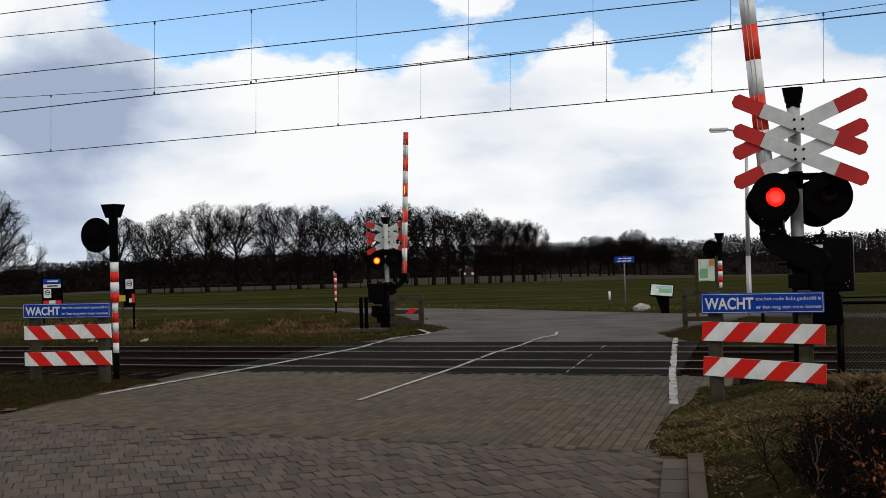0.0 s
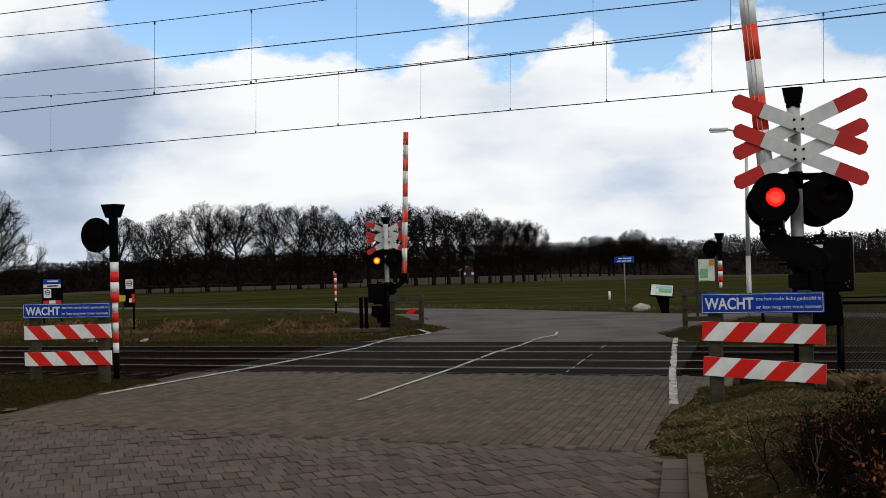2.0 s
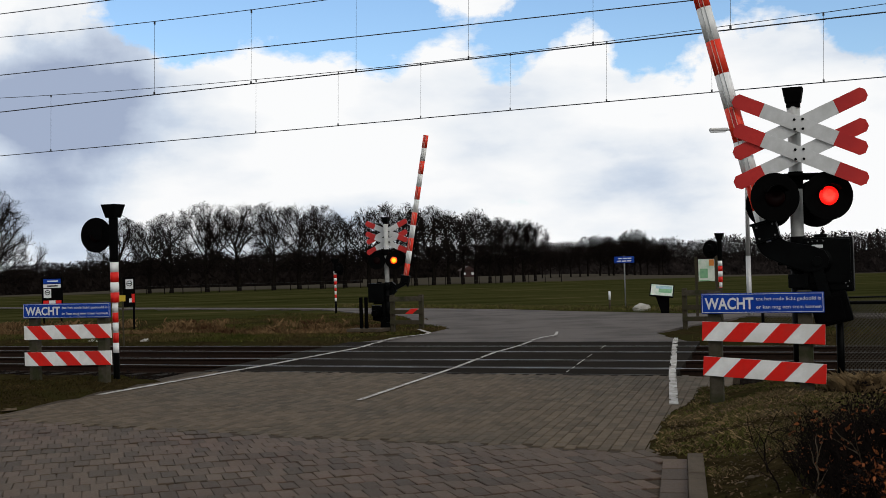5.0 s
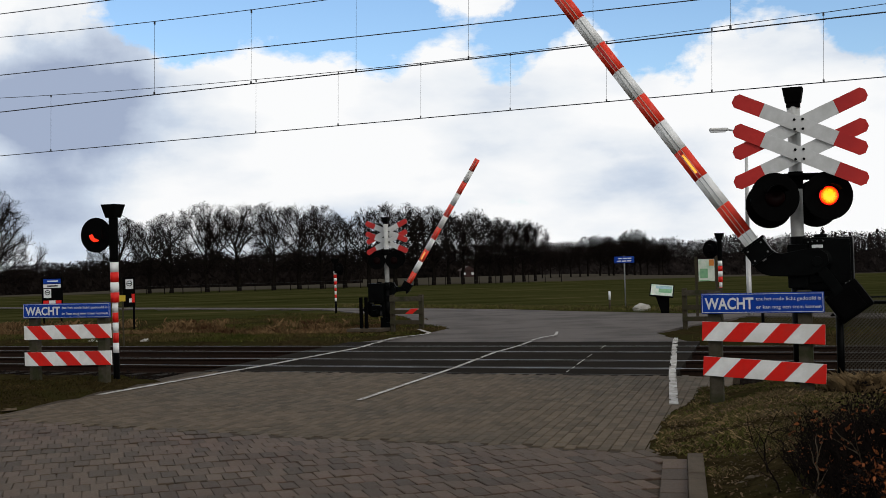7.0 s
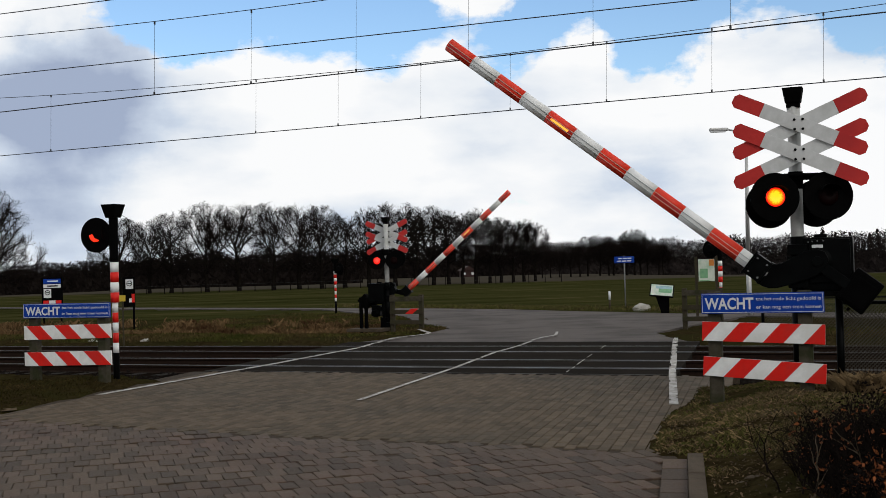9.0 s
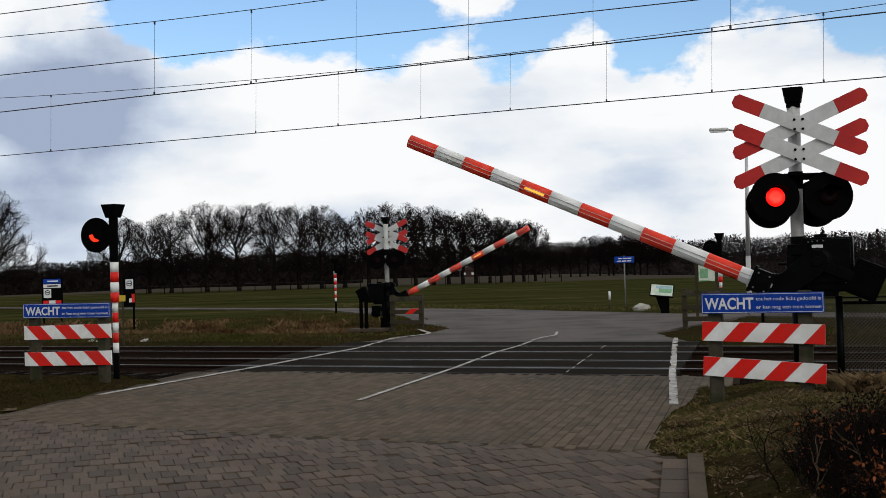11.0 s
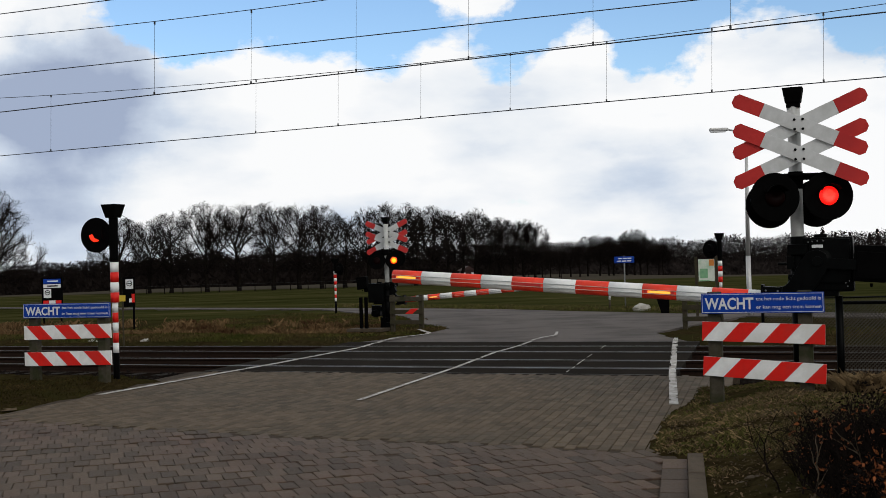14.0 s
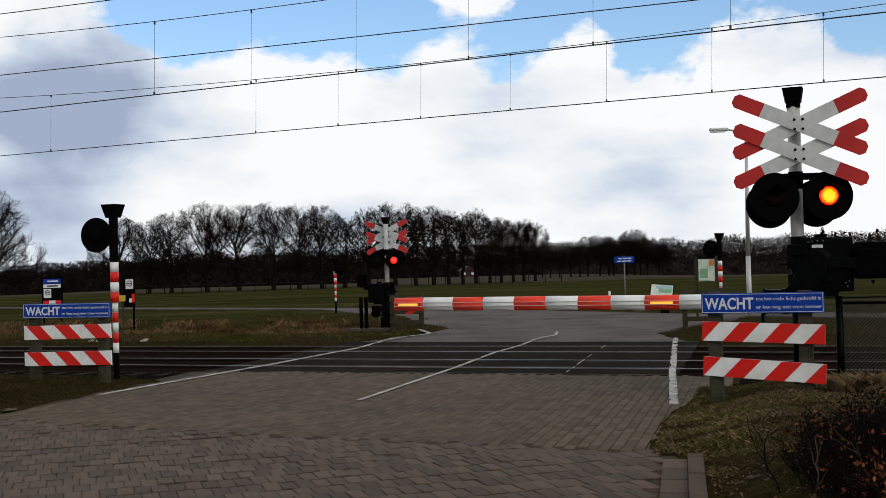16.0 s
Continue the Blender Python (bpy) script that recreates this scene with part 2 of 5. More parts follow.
# ---------------------------------------------------------------- geometry helpers
class Geo:
    """Vertices and faces gathered for one mesh."""

    def __init__(self):
        self.v, self.f = [], []

    def add(self, verts, faces, m=None):
        k = len(self.v)
        self.v.extend(tuple(m @ Vector(p)) if m else tuple(p) for p in verts)
        self.f.extend(tuple(k + i for i in q) for q in faces)
        return self

    def box(self, c, s, m=None):
        x, y, z = (h / 2 for h in s)
        p = [(c[0] + i * x, c[1] + j * y, c[2] + k * z) for k in (-1, 1) for j in (-1, 1) for i in (-1, 1)]
        return self.add(p, [(0, 2, 3, 1), (4, 5, 7, 6), (0, 1, 5, 4), (2, 6, 7, 3), (0, 4, 6, 2), (1, 3, 7, 5)], m)

    def tube(self, a, b, r0, r1=None, n=8, caps=True, m=None):
        a, b, r1 = Vector(a), Vector(b), r0 if r1 is None else r1
        d = (b - a).normalized()
        u = d.orthogonal().normalized()
        w = d.cross(u)
        ring = [(math.cos(2 * math.pi * i / n), math.sin(2 * math.pi * i / n)) for i in range(n)]
        p = [a + (u * c + w * s) * r0 for c, s in ring] + [b + (u * c + w * s) * r1 for c, s in ring]
        f = [(i, (i + 1) % n, n + (i + 1) % n, n + i) for i in range(n)]
        if caps:
            f += [tuple(reversed(range(n))), tuple(range(n, 2 * n))]
        return self.add(p, f, m)

    def pipe(self, pts, r, n=8, m=None):
        """One swept tube along a gentle line of points."""
        pts = [Vector(p) for p in pts]
        d = (pts[-1] - pts[0]).normalized()
        u = d.orthogonal().normalized()
        w = d.cross(u)
        ring = [u * math.cos(2 * math.pi * i / n) * r + w * math.sin(2 * math.pi * i / n) * r for i in range(n)]
        k = len(pts)
        f = [(j * n + i, j * n + (i + 1) % n, (j + 1) * n + (i + 1) % n, (j + 1) * n + i) for j in range(k - 1) for i in range(n)]
        return self.add([p + c for p in pts for c in ring], f + [tuple(reversed(range(n))), tuple(range((k - 1) * n, k * n))], m)

    def prism(self, outline, y0, y1, m=None):
        """An outline in x, z carried from y0 to y1."""
        n = len(outline)
        p = [(x, y0, z) for x, z in outline] + [(x, y1, z) for x, z in outline]
        f = [tuple(range(n)), tuple(reversed(range(n, 2 * n)))]
        f += [(i, n + i, n + (i + 1) % n, (i + 1) % n) for i in range(n)]
        return self.add(p, f, m)

    def slab(self, outline, z0, z1):
        """An outline in x, y (anticlockwise) carried from z0 to z1."""
        n = len(outline)
        p = [(x, y, z0) for x, y in outline] + [(x, y, z1) for x, y in outline]
        f = [tuple(reversed(range(n))), tuple(range(n, 2 * n))]
        f += [(i, (i + 1) % n, n + (i + 1) % n, n + i) for i in range(n)]
        return self.add(p, f)

    def lathe(self, profile, n=28, m=None):
        """A profile of (y, radius) turned round the y axis."""
        p = [(r * math.cos(2 * math.pi * i / n), y, r * math.sin(2 * math.pi * i / n)) for y, r in profile for i in range(n)]
        f = [(k * n + i, k * n + (i + 1) % n, (k + 1) * n + (i + 1) % n, (k + 1) * n + i) for k in range(len(profile) - 1) for i in range(n)]
        f += [tuple(range(n)), tuple(reversed(range((len(profile) - 1) * n, len(profile) * n)))]
        return self.add(p, f, m)

    def mesh(self, name, material, smooth=False, bevel=0.0):
        me = bpy.data.meshes.new(name)
        me.from_pydata(self.v, [], self.f)
        if bevel:
            bm = bmesh.new()
            bm.from_mesh(me)
            bmesh.ops.recalc_face_normals(bm, faces=bm.faces)
            edges = [e for e in bm.edges if len(e.link_faces) == 2 and e.calc_face_angle() > 0.6]
            bmesh.ops.bevel(bm, geom=edges, offset=bevel, segments=2, affect="EDGES", profile=0.7)
            bm.to_mesh(me)
            bm.free()
        if smooth:
            me.polygons.foreach_set("use_smooth", [len(p.vertices) == 4 for p in me.polygons])
        me.materials.append(material)
        return me


def part(name, geo, material, parent, label="", smooth=False, bevel=0.0, at=None):
    ob = new(name, geo if isinstance(geo, bpy.types.Mesh) else geo.mesh(name, material, smooth, bevel))
    ob.parent = parent
    if at is not None:
        ob.matrix_basis = at
    if label:
        tagged(ob, label)
    return ob


def thing(name, m, label, category, group="", kind=""):
    ob = new(name)
    ob.empty_display_size = 0.2
    ob.matrix_basis = m
    return tagged(ob, label, category, group, kind)


def solid(name, geo, material, label, category="", kind="", smooth=False, bevel=0.0, group=""):
    return tagged(new(name, geo.mesh(name, material, smooth, bevel)), label, category, group, kind)


def writing(text, height, depth=0.004, bold=0.0):
    """A mesh of letters, lying in x, z and facing -y, its left end at 0."""
    cu = bpy.data.curves.new("text", "FONT")
    cu.body, cu.size, cu.extrude, cu.resolution_u, cu.offset = text, height, depth / 2, 3, bold
    ob = bpy.data.objects.new("text", cu)
    scene.collection.objects.link(ob)
    me = bpy.data.meshes.new_from_object(ob.evaluated_get(bpy.context.evaluated_depsgraph_get()))
    bpy.data.objects.remove(ob)
    me.transform(Matrix.Rotation(radians(90), 4, "X"))
    return me


# ---------------------------------------------------------------- plan: the track's line and the road's line
TURN = -22.0
EX = Vector((math.cos(radians(TURN)), math.sin(radians(TURN))))
EY = Vector((-EX.y, EX.x))


def on_track(w, s, z=0.0):
    """A point w metres along the track (to the right) and s metres beyond the camera across it."""
    p = EX * w + EY * s
    return (p.x, p.y, z)


def road_q(x, y):
    return 0.9635 * x - 0.2677 * y + 4.95


def track_y(x, s):
    return (s - EY.x * x) / EY.y


FAR_LANE = [(-2.0, track_y(-2.0, 23.77)), (5.05, track_y(5.05, 23.77)), (5.46, 29.4), (6.77, 32.1), (9.9, 37.2), (13.2, 34.2), (30, 20.5), (31, 24.5), (14.1, 36.8), (10.8, 40.6), (8.5, 40.2),
                       (6.7, 42.9), (4.8, 45.5), (2.8, 48.9), (-1.0, 53.3), (-6.5, 58.2), (-34.2, 82), (-80, 122), (-80, 117), (-30, 76.3), (-6.0, 55.7), (-3.6, 49.1), (-1.6, 44.5), (-0.8, 38.5), (0.15, 34.7), (-0.75, 30.6)]


def in_lane(x, y):
    """Whether a point lies on the far lanes."""
    hit = False
    for (x0, y0), (x1, y1) in zip(FAR_LANE, FAR_LANE[1:] + FAR_LANE[:1]):
        if (y0 > y) != (y1 > y) and x < x0 + (y - y0) / (y1 - y0) * (x1 - x0):
            hit = not hit
    return hit


def smooth_step(a, b, v):
    t = min(1.0, max(0.0, (v - a) / (b - a)))
    return t * t * (3 - 2 * t)


def bank_edge(y):
    """How far from the road's middle line the bank begins."""
    if y < 9.5:
        return 4.46 + (9.5 - y) * 0.065
    return 4.46 - 0.87 * (y - 9.5) if y < 9.97 else 4.05 + 0.2 * smooth_step(12.0, 13.5, y)


def ground_z(x, y):
    s, q = EY.x * x + EY.y * y, road_q(x, y)
    far = smooth_step(23.9, 30.0, s)
    z = -0.2 * far
    wav = noise.noise((x * 0.35, y * 0.35, 0.0)) * 0.04 + noise.noise((x * 1.7, y * 1.7, 3.0)) * 0.018
    if s < 23.9:
        # the raised bank beside the road and its kerb
        edge = bank_edge(y) + 0.06 * noise.noise((0.0, y * 0.8, 7.0))
        if q > edge - 0.3 and s < 15.3:
            z = 0.20 * smooth_step(edge, edge + 1.2, q) * smooth_step(15.3, 14.5, s) + wav * smooth_step(edge, edge + 0.4, q) + 0.035 * smooth_step(edge - 0.3, edge + 0.05, q) - 0.02
        elif q < -4.25 and s < 15.3 and y > 13.4:
            z = 0.015 + 0.07 * smooth_step(-4.3, -5.0, q) * smooth_step(13.5, 15, y) + wav * 0.5
        else:
            z = -0.13
        if s > 15.0:
            z = -0.16 + (wav * 0.4)
    else:
        # the low ditch with reeds beside the line
        if q < -4.5:
            z += -0.35 * math.exp(-((s - 31.2) / 1.8) ** 2) * smooth_step(-5.0, -8.0, q)
        z += wav + 0.06 * smooth_step(24.2, 25.5, s) * smooth_step(29, 27, s)
        if y < 130 and in_lane(x, y):
            return -0.19 * far - 0.10
        z -= 1.8 * (smooth_step(-40, -90, x) + smooth_step(25, 70, x)) * smooth_step(120, 250, y)
    return z


def axis(limits, fine, n_far, reach):
    a = list(np.arange(limits[0], limits[1], fine))
    grow = np.geomspace(fine, reach, n_far)
    return list(limits[0] - np.cumsum(grow)[::-1]) + a + list(limits[1] + np.cumsum(grow))


gx, gy = axis((-16.0, 14.0), 0.3, 46, 500.0), axis((5.0, 52.0), 0.3, 46, 500.0)
g = Geo()
nx = len(gx)
g.v = [(x, y, ground_z(x, y)) for y in gy for x in gx]
g.f = [(j * nx + i, j * nx + i + 1, (j + 1) * nx + i + 1, (j + 1) * nx + i) for j in range(len(gy) - 1) for i in range(nx - 1)]


def grass_material():
    m = surface("field_grass", (0.012, 0.0090, 0.0038), (0.034, 0.0255, 0.0115), 9, 0.95, 0.7, 30, c3=(0.02203, 0.02105, 0.007344), big=0.7, spec=0.0)
    t = m.node_tree
    b = t.nodes["Principled BSDF"]
    old = b.inputs["Base Color"].links[0].from_socket
    tc = t.nodes.new("ShaderNodeTexCoord")
    sep = t.nodes.new("ShaderNodeSeparateXYZ")
    t.links.new(tc.outputs["Object"], sep.inputs[0])
    # the meadow beyond the lane is greener, in broad mown bands
    dist = maths(t, "ADD", sep.outputs[1], maths(t, "MULTIPLY", sep.outputs[0], 0.4))
    n = node(t, "ShaderNodeTexNoise", Scale=0.16, Detail=12.0, Roughness=0.78)
    mp = t.nodes.new("ShaderNodeMapping")
    mp.inputs["Scale"].default_value = (0.35, 1.5, 1)
    t.links.new(tc.outputs["Object"], mp.inputs[0])
    t.links.new(mp.outputs[0], n.inputs["Vector"])
    green = ramp(t, n.outputs[0], [(0.34, (0.010, 0.0120, 0.0035)), (0.46, (0.025, 0.027, 0.0085)), (0.56, (0.036, 0.035, 0.012)), (0.68, (0.075, 0.064, 0.030))])
    mask = ramp(t, maths(t, "DIVIDE", dist, 100.0), [(0.38, (0, 0, 0)), (0.46, (1, 1, 1))])
    col = blend(t, mask.outputs[0], old, green.outputs[0])
    # the arable land behind the row of trees
    field = ramp(t, maths(t, "DIVIDE", sep.outputs[1], 200.0), [(0.66, (0, 0, 0)), (0.70, (1, 1, 1))])
    t.links.new(blend(t, field.outputs[0], col, (0.048, 0.042, 0.032)), b.inputs["Base Color"])
    return m


M["grass"] = grass_material()
M["blade"] = surface("grass_blade", (0.044, 0.052, 0.0135), (0.095, 0.086, 0.027), 3, 0.9, 0.0, c3=(0.08143, 0.06447, 0.03205), big=1.5, pieces=0.4, islands=True, spec=0.0)
M["verge_blade"] = surface("verge_blade", (0.024, 0.029, 0.0070), (0.062, 0.060, 0.0165), 1.2, 0.9, 0.0, c3=(0.064, 0.045, 0.021), big=0.45, pieces=0.55, islands=True, spec=0.0)
M["corner_blade"] = surface("corner_blade", (0.013, 0.0125, 0.0035), (0.034, 0.027, 0.0085), 2, 0.9, 0.0, c3=(0.050, 0.034, 0.016), big=0.6, pieces=0.5, islands=True, spec=0.0)
M["dry_blade"] = surface("dry_blade", (0.145, 0.100, 0.048), (0.22, 0.158, 0.084), 3, 0.9, 0.0, c3=(0.072, 0.045, 0.027), big=0.7, pieces=0.4, islands=True, spec=0.0)
solid("ground", g, M["grass"], "mown winter grass field with bare brown patches", kind="structure", smooth=True)

# roadway beds: the paving's joints lie on them


def on_road(q, y):
    """A point q metres to the right of the road's middle line, at depth y."""
    return ((q - 4.95 + 0.2677 * y) / 0.9635, y)


near_bed = Geo().slab([(-16, -25), (-1.0, -25), (1.15, 4), (1.6, 7.0), (1.93, 9.6), (2.15, 10.6), (3.0, 13.2), (3.75, 16.0), (4.2, track_y(4.2, 16.62)),
                       (-4.4, track_y(-4.4, 16.62)), (-5.25, 16.3), (-5.55, 14.2), (-16, 13.9)], -0.11, -0.012)
road_near = solid("road", near_bed, M["joint"], "brick-paved road before the level crossing", kind="structure")

# pale sand washed to the rims of the paving
M["sand"] = surface("washed_sand", (0.085, 0.064, 0.042), (0.130, 0.100, 0.068), 30, 0.95, 0.3, 120, c3=(0.060, 0.046, 0.030), big=2.0, spec=0.0)


def sand_rim(points, width, seed, label):
    o = Geo()
    pts = [Vector(a).lerp(Vector(b), k / 24) for a, b in zip(points, points[1:]) for k in range(24)]
    for k, p in enumerate(pts):
        d = (pts[min(k + 1, len(pts) - 1)] - pts[max(k - 1, 0)]).normalized()
        side = Vector((-d.y, d.x))
        w = width * (0.55 + 0.9 * abs(noise.noise((p.x * 2.1, p.y * 2.1, seed))))
        j = 0.10 * noise.noise((p.x * 1.3, p.y * 1.3, seed + 5))
        a, b = p + side * (j - w / 2), p + side * (j + w / 2)
        o.v += [(a.x, a.y, 0.004), ((a.x + b.x) / 2, (a.y + b.y) / 2, 0.022), (b.x, b.y, 0.004)]
    o.f = [q for k in range(len(pts) - 1) for q in ((3 * k, 3 * k + 3, 3 * k + 4, 3 * k + 1), (3 * k + 1, 3 * k + 4, 3 * k + 5, 3 * k + 2))]
    solid("sand_rim", o, M["sand"], label, kind="structure", smooth=True)


sand_rim([(-10.5, 13.75), (-8.2, 13.9), (-6.6, 14.15), (-5.5, 14.6)], 0.30, 1.0, "pale sand washed along the paving edge")
sand_rim([(1.95, 9.75), (2.12, 10.4), (2.38, 11.3), (2.75, 12.4)], 0.12, 2.0, "pale sand washed along the grass bank")

# the crossing: rubber and asphalt panels between the rails
RAILS = (17.62, 19.08, 20.92, 22.38)
crossing = thing("crossing_deck", Matrix(), "dark asphalt level crossing deck between the rails", "", kind="structure")
bands = [(16.62, 17.55, "asphalt"), (17.78, 18.93, "asphalt"), (19.15, 20.85, "asphalt"), (21.08, 22.23, "asphalt"), (22.45, 23.75, "asphalt")]
for s0, s1, mt in bands:
    ends = []
    for s in (s0, s1):
        pts = []
        for q in (-4.35, 3.75):
            y = 20.0
            for _ in range(8):
                x = on_road(q, y)[0]
                y = track_y(x, s)
            pts.append((x, y))
        ends.append(pts)
    part("deck_panel", Geo().slab([ends[0][0], ends[0][1], ends[1][1], ends[1][0]], -0.15, 0.0), M[mt], crossing, bevel=0.012)
    for (xa, ya), (xb, yb), way in ((ends[0][0], ends[0][1], 1), (ends[1][0], ends[1][1], -1)):
        k0, k1 = way * 0.012, way * 0.045
        o = [(xa - EX.y * k0, ya + EX.x * k0), (xb - EX.y * k0, yb + EX.x * k0), (xb - EX.y * k1, yb + EX.x * k1), (xa - EX.y * k1, ya + EX.x * k1)]
        part("edge_strip", Geo().slab(o if way > 0 else o[::-1], -0.05, 0.004), M["deck_edge"], crossing, "worn steel edge of a deck panel")

# far side: the lane that leaves the crossing and the lane across
far_road = Geo().slab(FAR_LANE, -0.30, -0.02)
fr = far_road
fr.v = [(x, y, z if z < -0.25 else -0.17 * smooth_step(23.9, 30.0, EY.x * x + EY.y * y)) for x, y, z in fr.v]
me = fr.mesh("far_road", M["old_asphalt"])
bm = bmesh.new()
bm.from_mesh(me)
bmesh.ops.triangulate(bm, faces=bm.faces)
bm.to_mesh(me)
bm.free()
tagged(new("far_road", me), "worn grey asphalt lane curving away behind the crossing", kind="structure")


# painted lines
def painted(points, width, label, wear=0.45):
    ob = thing("road_marking", Matrix(), label, "", kind="structure")
    for k, ((a, za), (b, zb)) in enumerate(zip(points, points[1:])):
        a, b = Vector(a), Vector(b)
        d = (b - a).normalized()
        nrm = Vector((-d.y, d.x)) * width / 2
        o = Geo()
        cell = 0.05 if a.y < 25 else 0.10
        steps, lanes = max(1, int((b - a).length / cell)), max(3, int(width / 0.02))
        side = Vector((-d.y, d.x))
        for i in range(steps):
            for j in range(lanes):
                f = (j + 0.5) / lanes - 0.5
                p = a.lerp(b, (i + 0.5) / steps) + side * (f * width)
                # flakes of paint are gone, most of all along the rims
                gone = 0.9 * noise.noise((p.x * 6, p.y * 2.2, 2.0)) + 0.45 * noise.noise((p.x * 31, p.y * 9, 5.0)) + 0.22 * (abs(f) > 0.38)
                if gone > wear:
                    continue
                s = EY.x * p.x + EY.y * p.y
                z = ZP + (0.012 if s > 23.9 else 0.0) - 0.17 * smooth_step(23.9, 30.0, s)
                u, w = d * ((b - a).length / steps / 2), side * (width / lanes / 2)
                o.add([(*(p - u - w), z), (*(p + u - w), z), (*(p + u + w), z), (*(p - u + w), z)], [(0, 1, 2, 3)])
        part("paint", o, M["road_paint"], ob)
    return ob


ZP = 0.012
painted([((-4.93, 16.02), ZP), ((-3.1, 20.76), ZP), ((-2.3, 23.11), ZP), ((-1.85, 24.35), 0.008), ((-0.72, 30.4), -0.10), ((-0.42, 31.9), -0.15), ((-0.80, 34.2), -0.17)], 0.13, "worn white edge line along the road")
painted([((-1.13, 14.43), ZP), ((0.14, 18.78), ZP), ((0.94, 21.89), ZP), ((1.5, 23.5), 0.008), ((2.7, 27.9), -0.06), ((3.05, 30.9), -0.15)], 0.075, "worn white centre line of the road")
painted([((2.62, 13.1), ZP), ((3.37, 16.89), ZP), ((5.0, 24.6), 0.004)], 0.105, "broad worn white edge line", 0.38)
for a, b in (((1.85, 17.45), (2.08, 18.35)), ((2.16, 18.7), (2.42, 19.75)), ((2.5, 20.1), (2.69, 20.82)), ((3.0, 22.0), (3.25, 23.0))):
    painted([(a, ZP), (b, ZP)], 0.022, "thin faded line on the deck")

# ---------------------------------------------------------------- railway
for k, s in enumerate(RAILS):
    o, head = Geo(), Geo()
    m = Matrix.Rotation(radians(TURN), 4, "Z")
    prof_foot = [(-0.07, -0.16), (0.07, -0.16), (0.07, -0.148), (0.012, -0.12), (0.012, -0.045), (0.036, -0.03), (0.036, -0.002), (-0.036, -0.002), (-0.036, -0.03), (-0.012, -0.045), (-0.012, -0.12), (-0.07, -0.148)]
    n = len(prof_foot)
    pts = [(w, s + y, z + 0.004) for w in (-160, 120) for y, z in prof_foot]
    o.add(pts, [tuple(range(n)), tuple(reversed(range(n, 2 * n)))] + [(i, n + i, n + (i + 1) % n, (i + 1) % n) for i in range(n)], m)
    head.box((-20, s, 0.003), (280, 0.046, 0.008), m)
    rail = solid("rail", o, M["rail_rust"], "steel rail rusty at the sides and polished on top", "rail", group="rails of the two tracks")
    part("rail_head", head, M["rail_steel"], rail, "bright worn running surface")

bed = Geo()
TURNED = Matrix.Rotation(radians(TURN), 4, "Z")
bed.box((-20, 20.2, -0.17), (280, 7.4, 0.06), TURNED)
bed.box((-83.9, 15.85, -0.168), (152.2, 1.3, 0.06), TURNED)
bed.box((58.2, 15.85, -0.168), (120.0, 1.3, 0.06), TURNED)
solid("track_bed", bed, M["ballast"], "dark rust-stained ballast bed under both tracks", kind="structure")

# ---------------------------------------------------------------- overhead line
def wire(name, a, b, r, sag, label, n=24):
    o = Geo()
    a, b = Vector(a), Vector(b)
    pts = [a.lerp(b, i / n) - Vector((0, 0, sag * 4 * (i / n) * (1 - i / n))) for i in range(n + 1)]
    o.pipe(pts, r, 5)
    return solid(name, o, M["wire"], label, "overhead wire", group="overhead wires")


def along(a, b, k):
    return tuple(p + (q - p) * k for p, q in zip(a, b))


def catenary(a, b, mess, hang, label):
    """A contact wire from a to b, its messenger above it (heights at three stretches) and its droppers (positions along, 0 to 1)."""
    wire("contact_wire", along(a, b, -1.2), along(a, b, 1.5), 0.011, 0.0, "thin dark contact wire over the track", 2)

    def height(k):
        return mess[0] + mess[1] * (k - mess[2]) ** 2
    o = Geo()
    pts = [(*along(a, b, k)[:2], height(k)) for k in np.linspace(-0.8, 1.5, 40)]
    o.pipe(pts, 0.008, 5)
    solid("messenger_wire", o, M["wire"], "thin sagging messenger wire above a contact wire", "overhead wire", group="overhead wires")
    for k in hang:
        p = along(a, b, k)
        d = Geo().tube((p[0], p[1], p[2]), (p[0] + 0.04, p[1], height(k)), 0.004, 0.004, 4)
        drop = solid("dropper", d, M["wire"], "thin vertical dropper wire with small clamps", "dropper", group="droppers of the overhead line")
        for z in (p[2] + 0.03, height(k) - 0.03):
            part("clamp", Geo().box((p[0] + (0.04 if z > 5.8 else 0), p[1], z), (0.03, 0.03, 0.055)), M["wire"], drop)


FAR_A, FAR_B = (-12.39, 31.74, 5.18), (7.67, 22.44, 5.155)
NEAR_A, NEAR_B = (-9.51, 24.42, 5.315), (4.58, 17.57, 5.258)
catenary(FAR_A, FAR_B, (6.445, 0.84, 0.66), (0.085, 0.389, 0.496, 0.596, 0.697, 0.798, 0.900, 1.0, 1.1), "far")
catenary(NEAR_A, NEAR_B, (6.66, 0.54, 0.72), (0.271, 0.421, 0.569, 0.713, 0.857, 1.0), "near")
wire("feeder_wire", (-32, 34.4, 6.48), (14, 15.5, 6.10), 0.010, 0.02, "thin dark feeder wire beside the overhead line")
wire("feeder_wire", (-30, 31.2, 7.3), (10, 16.8, 7.3), 0.010, 0.02, "thin dark feeder wire beside the overhead line")


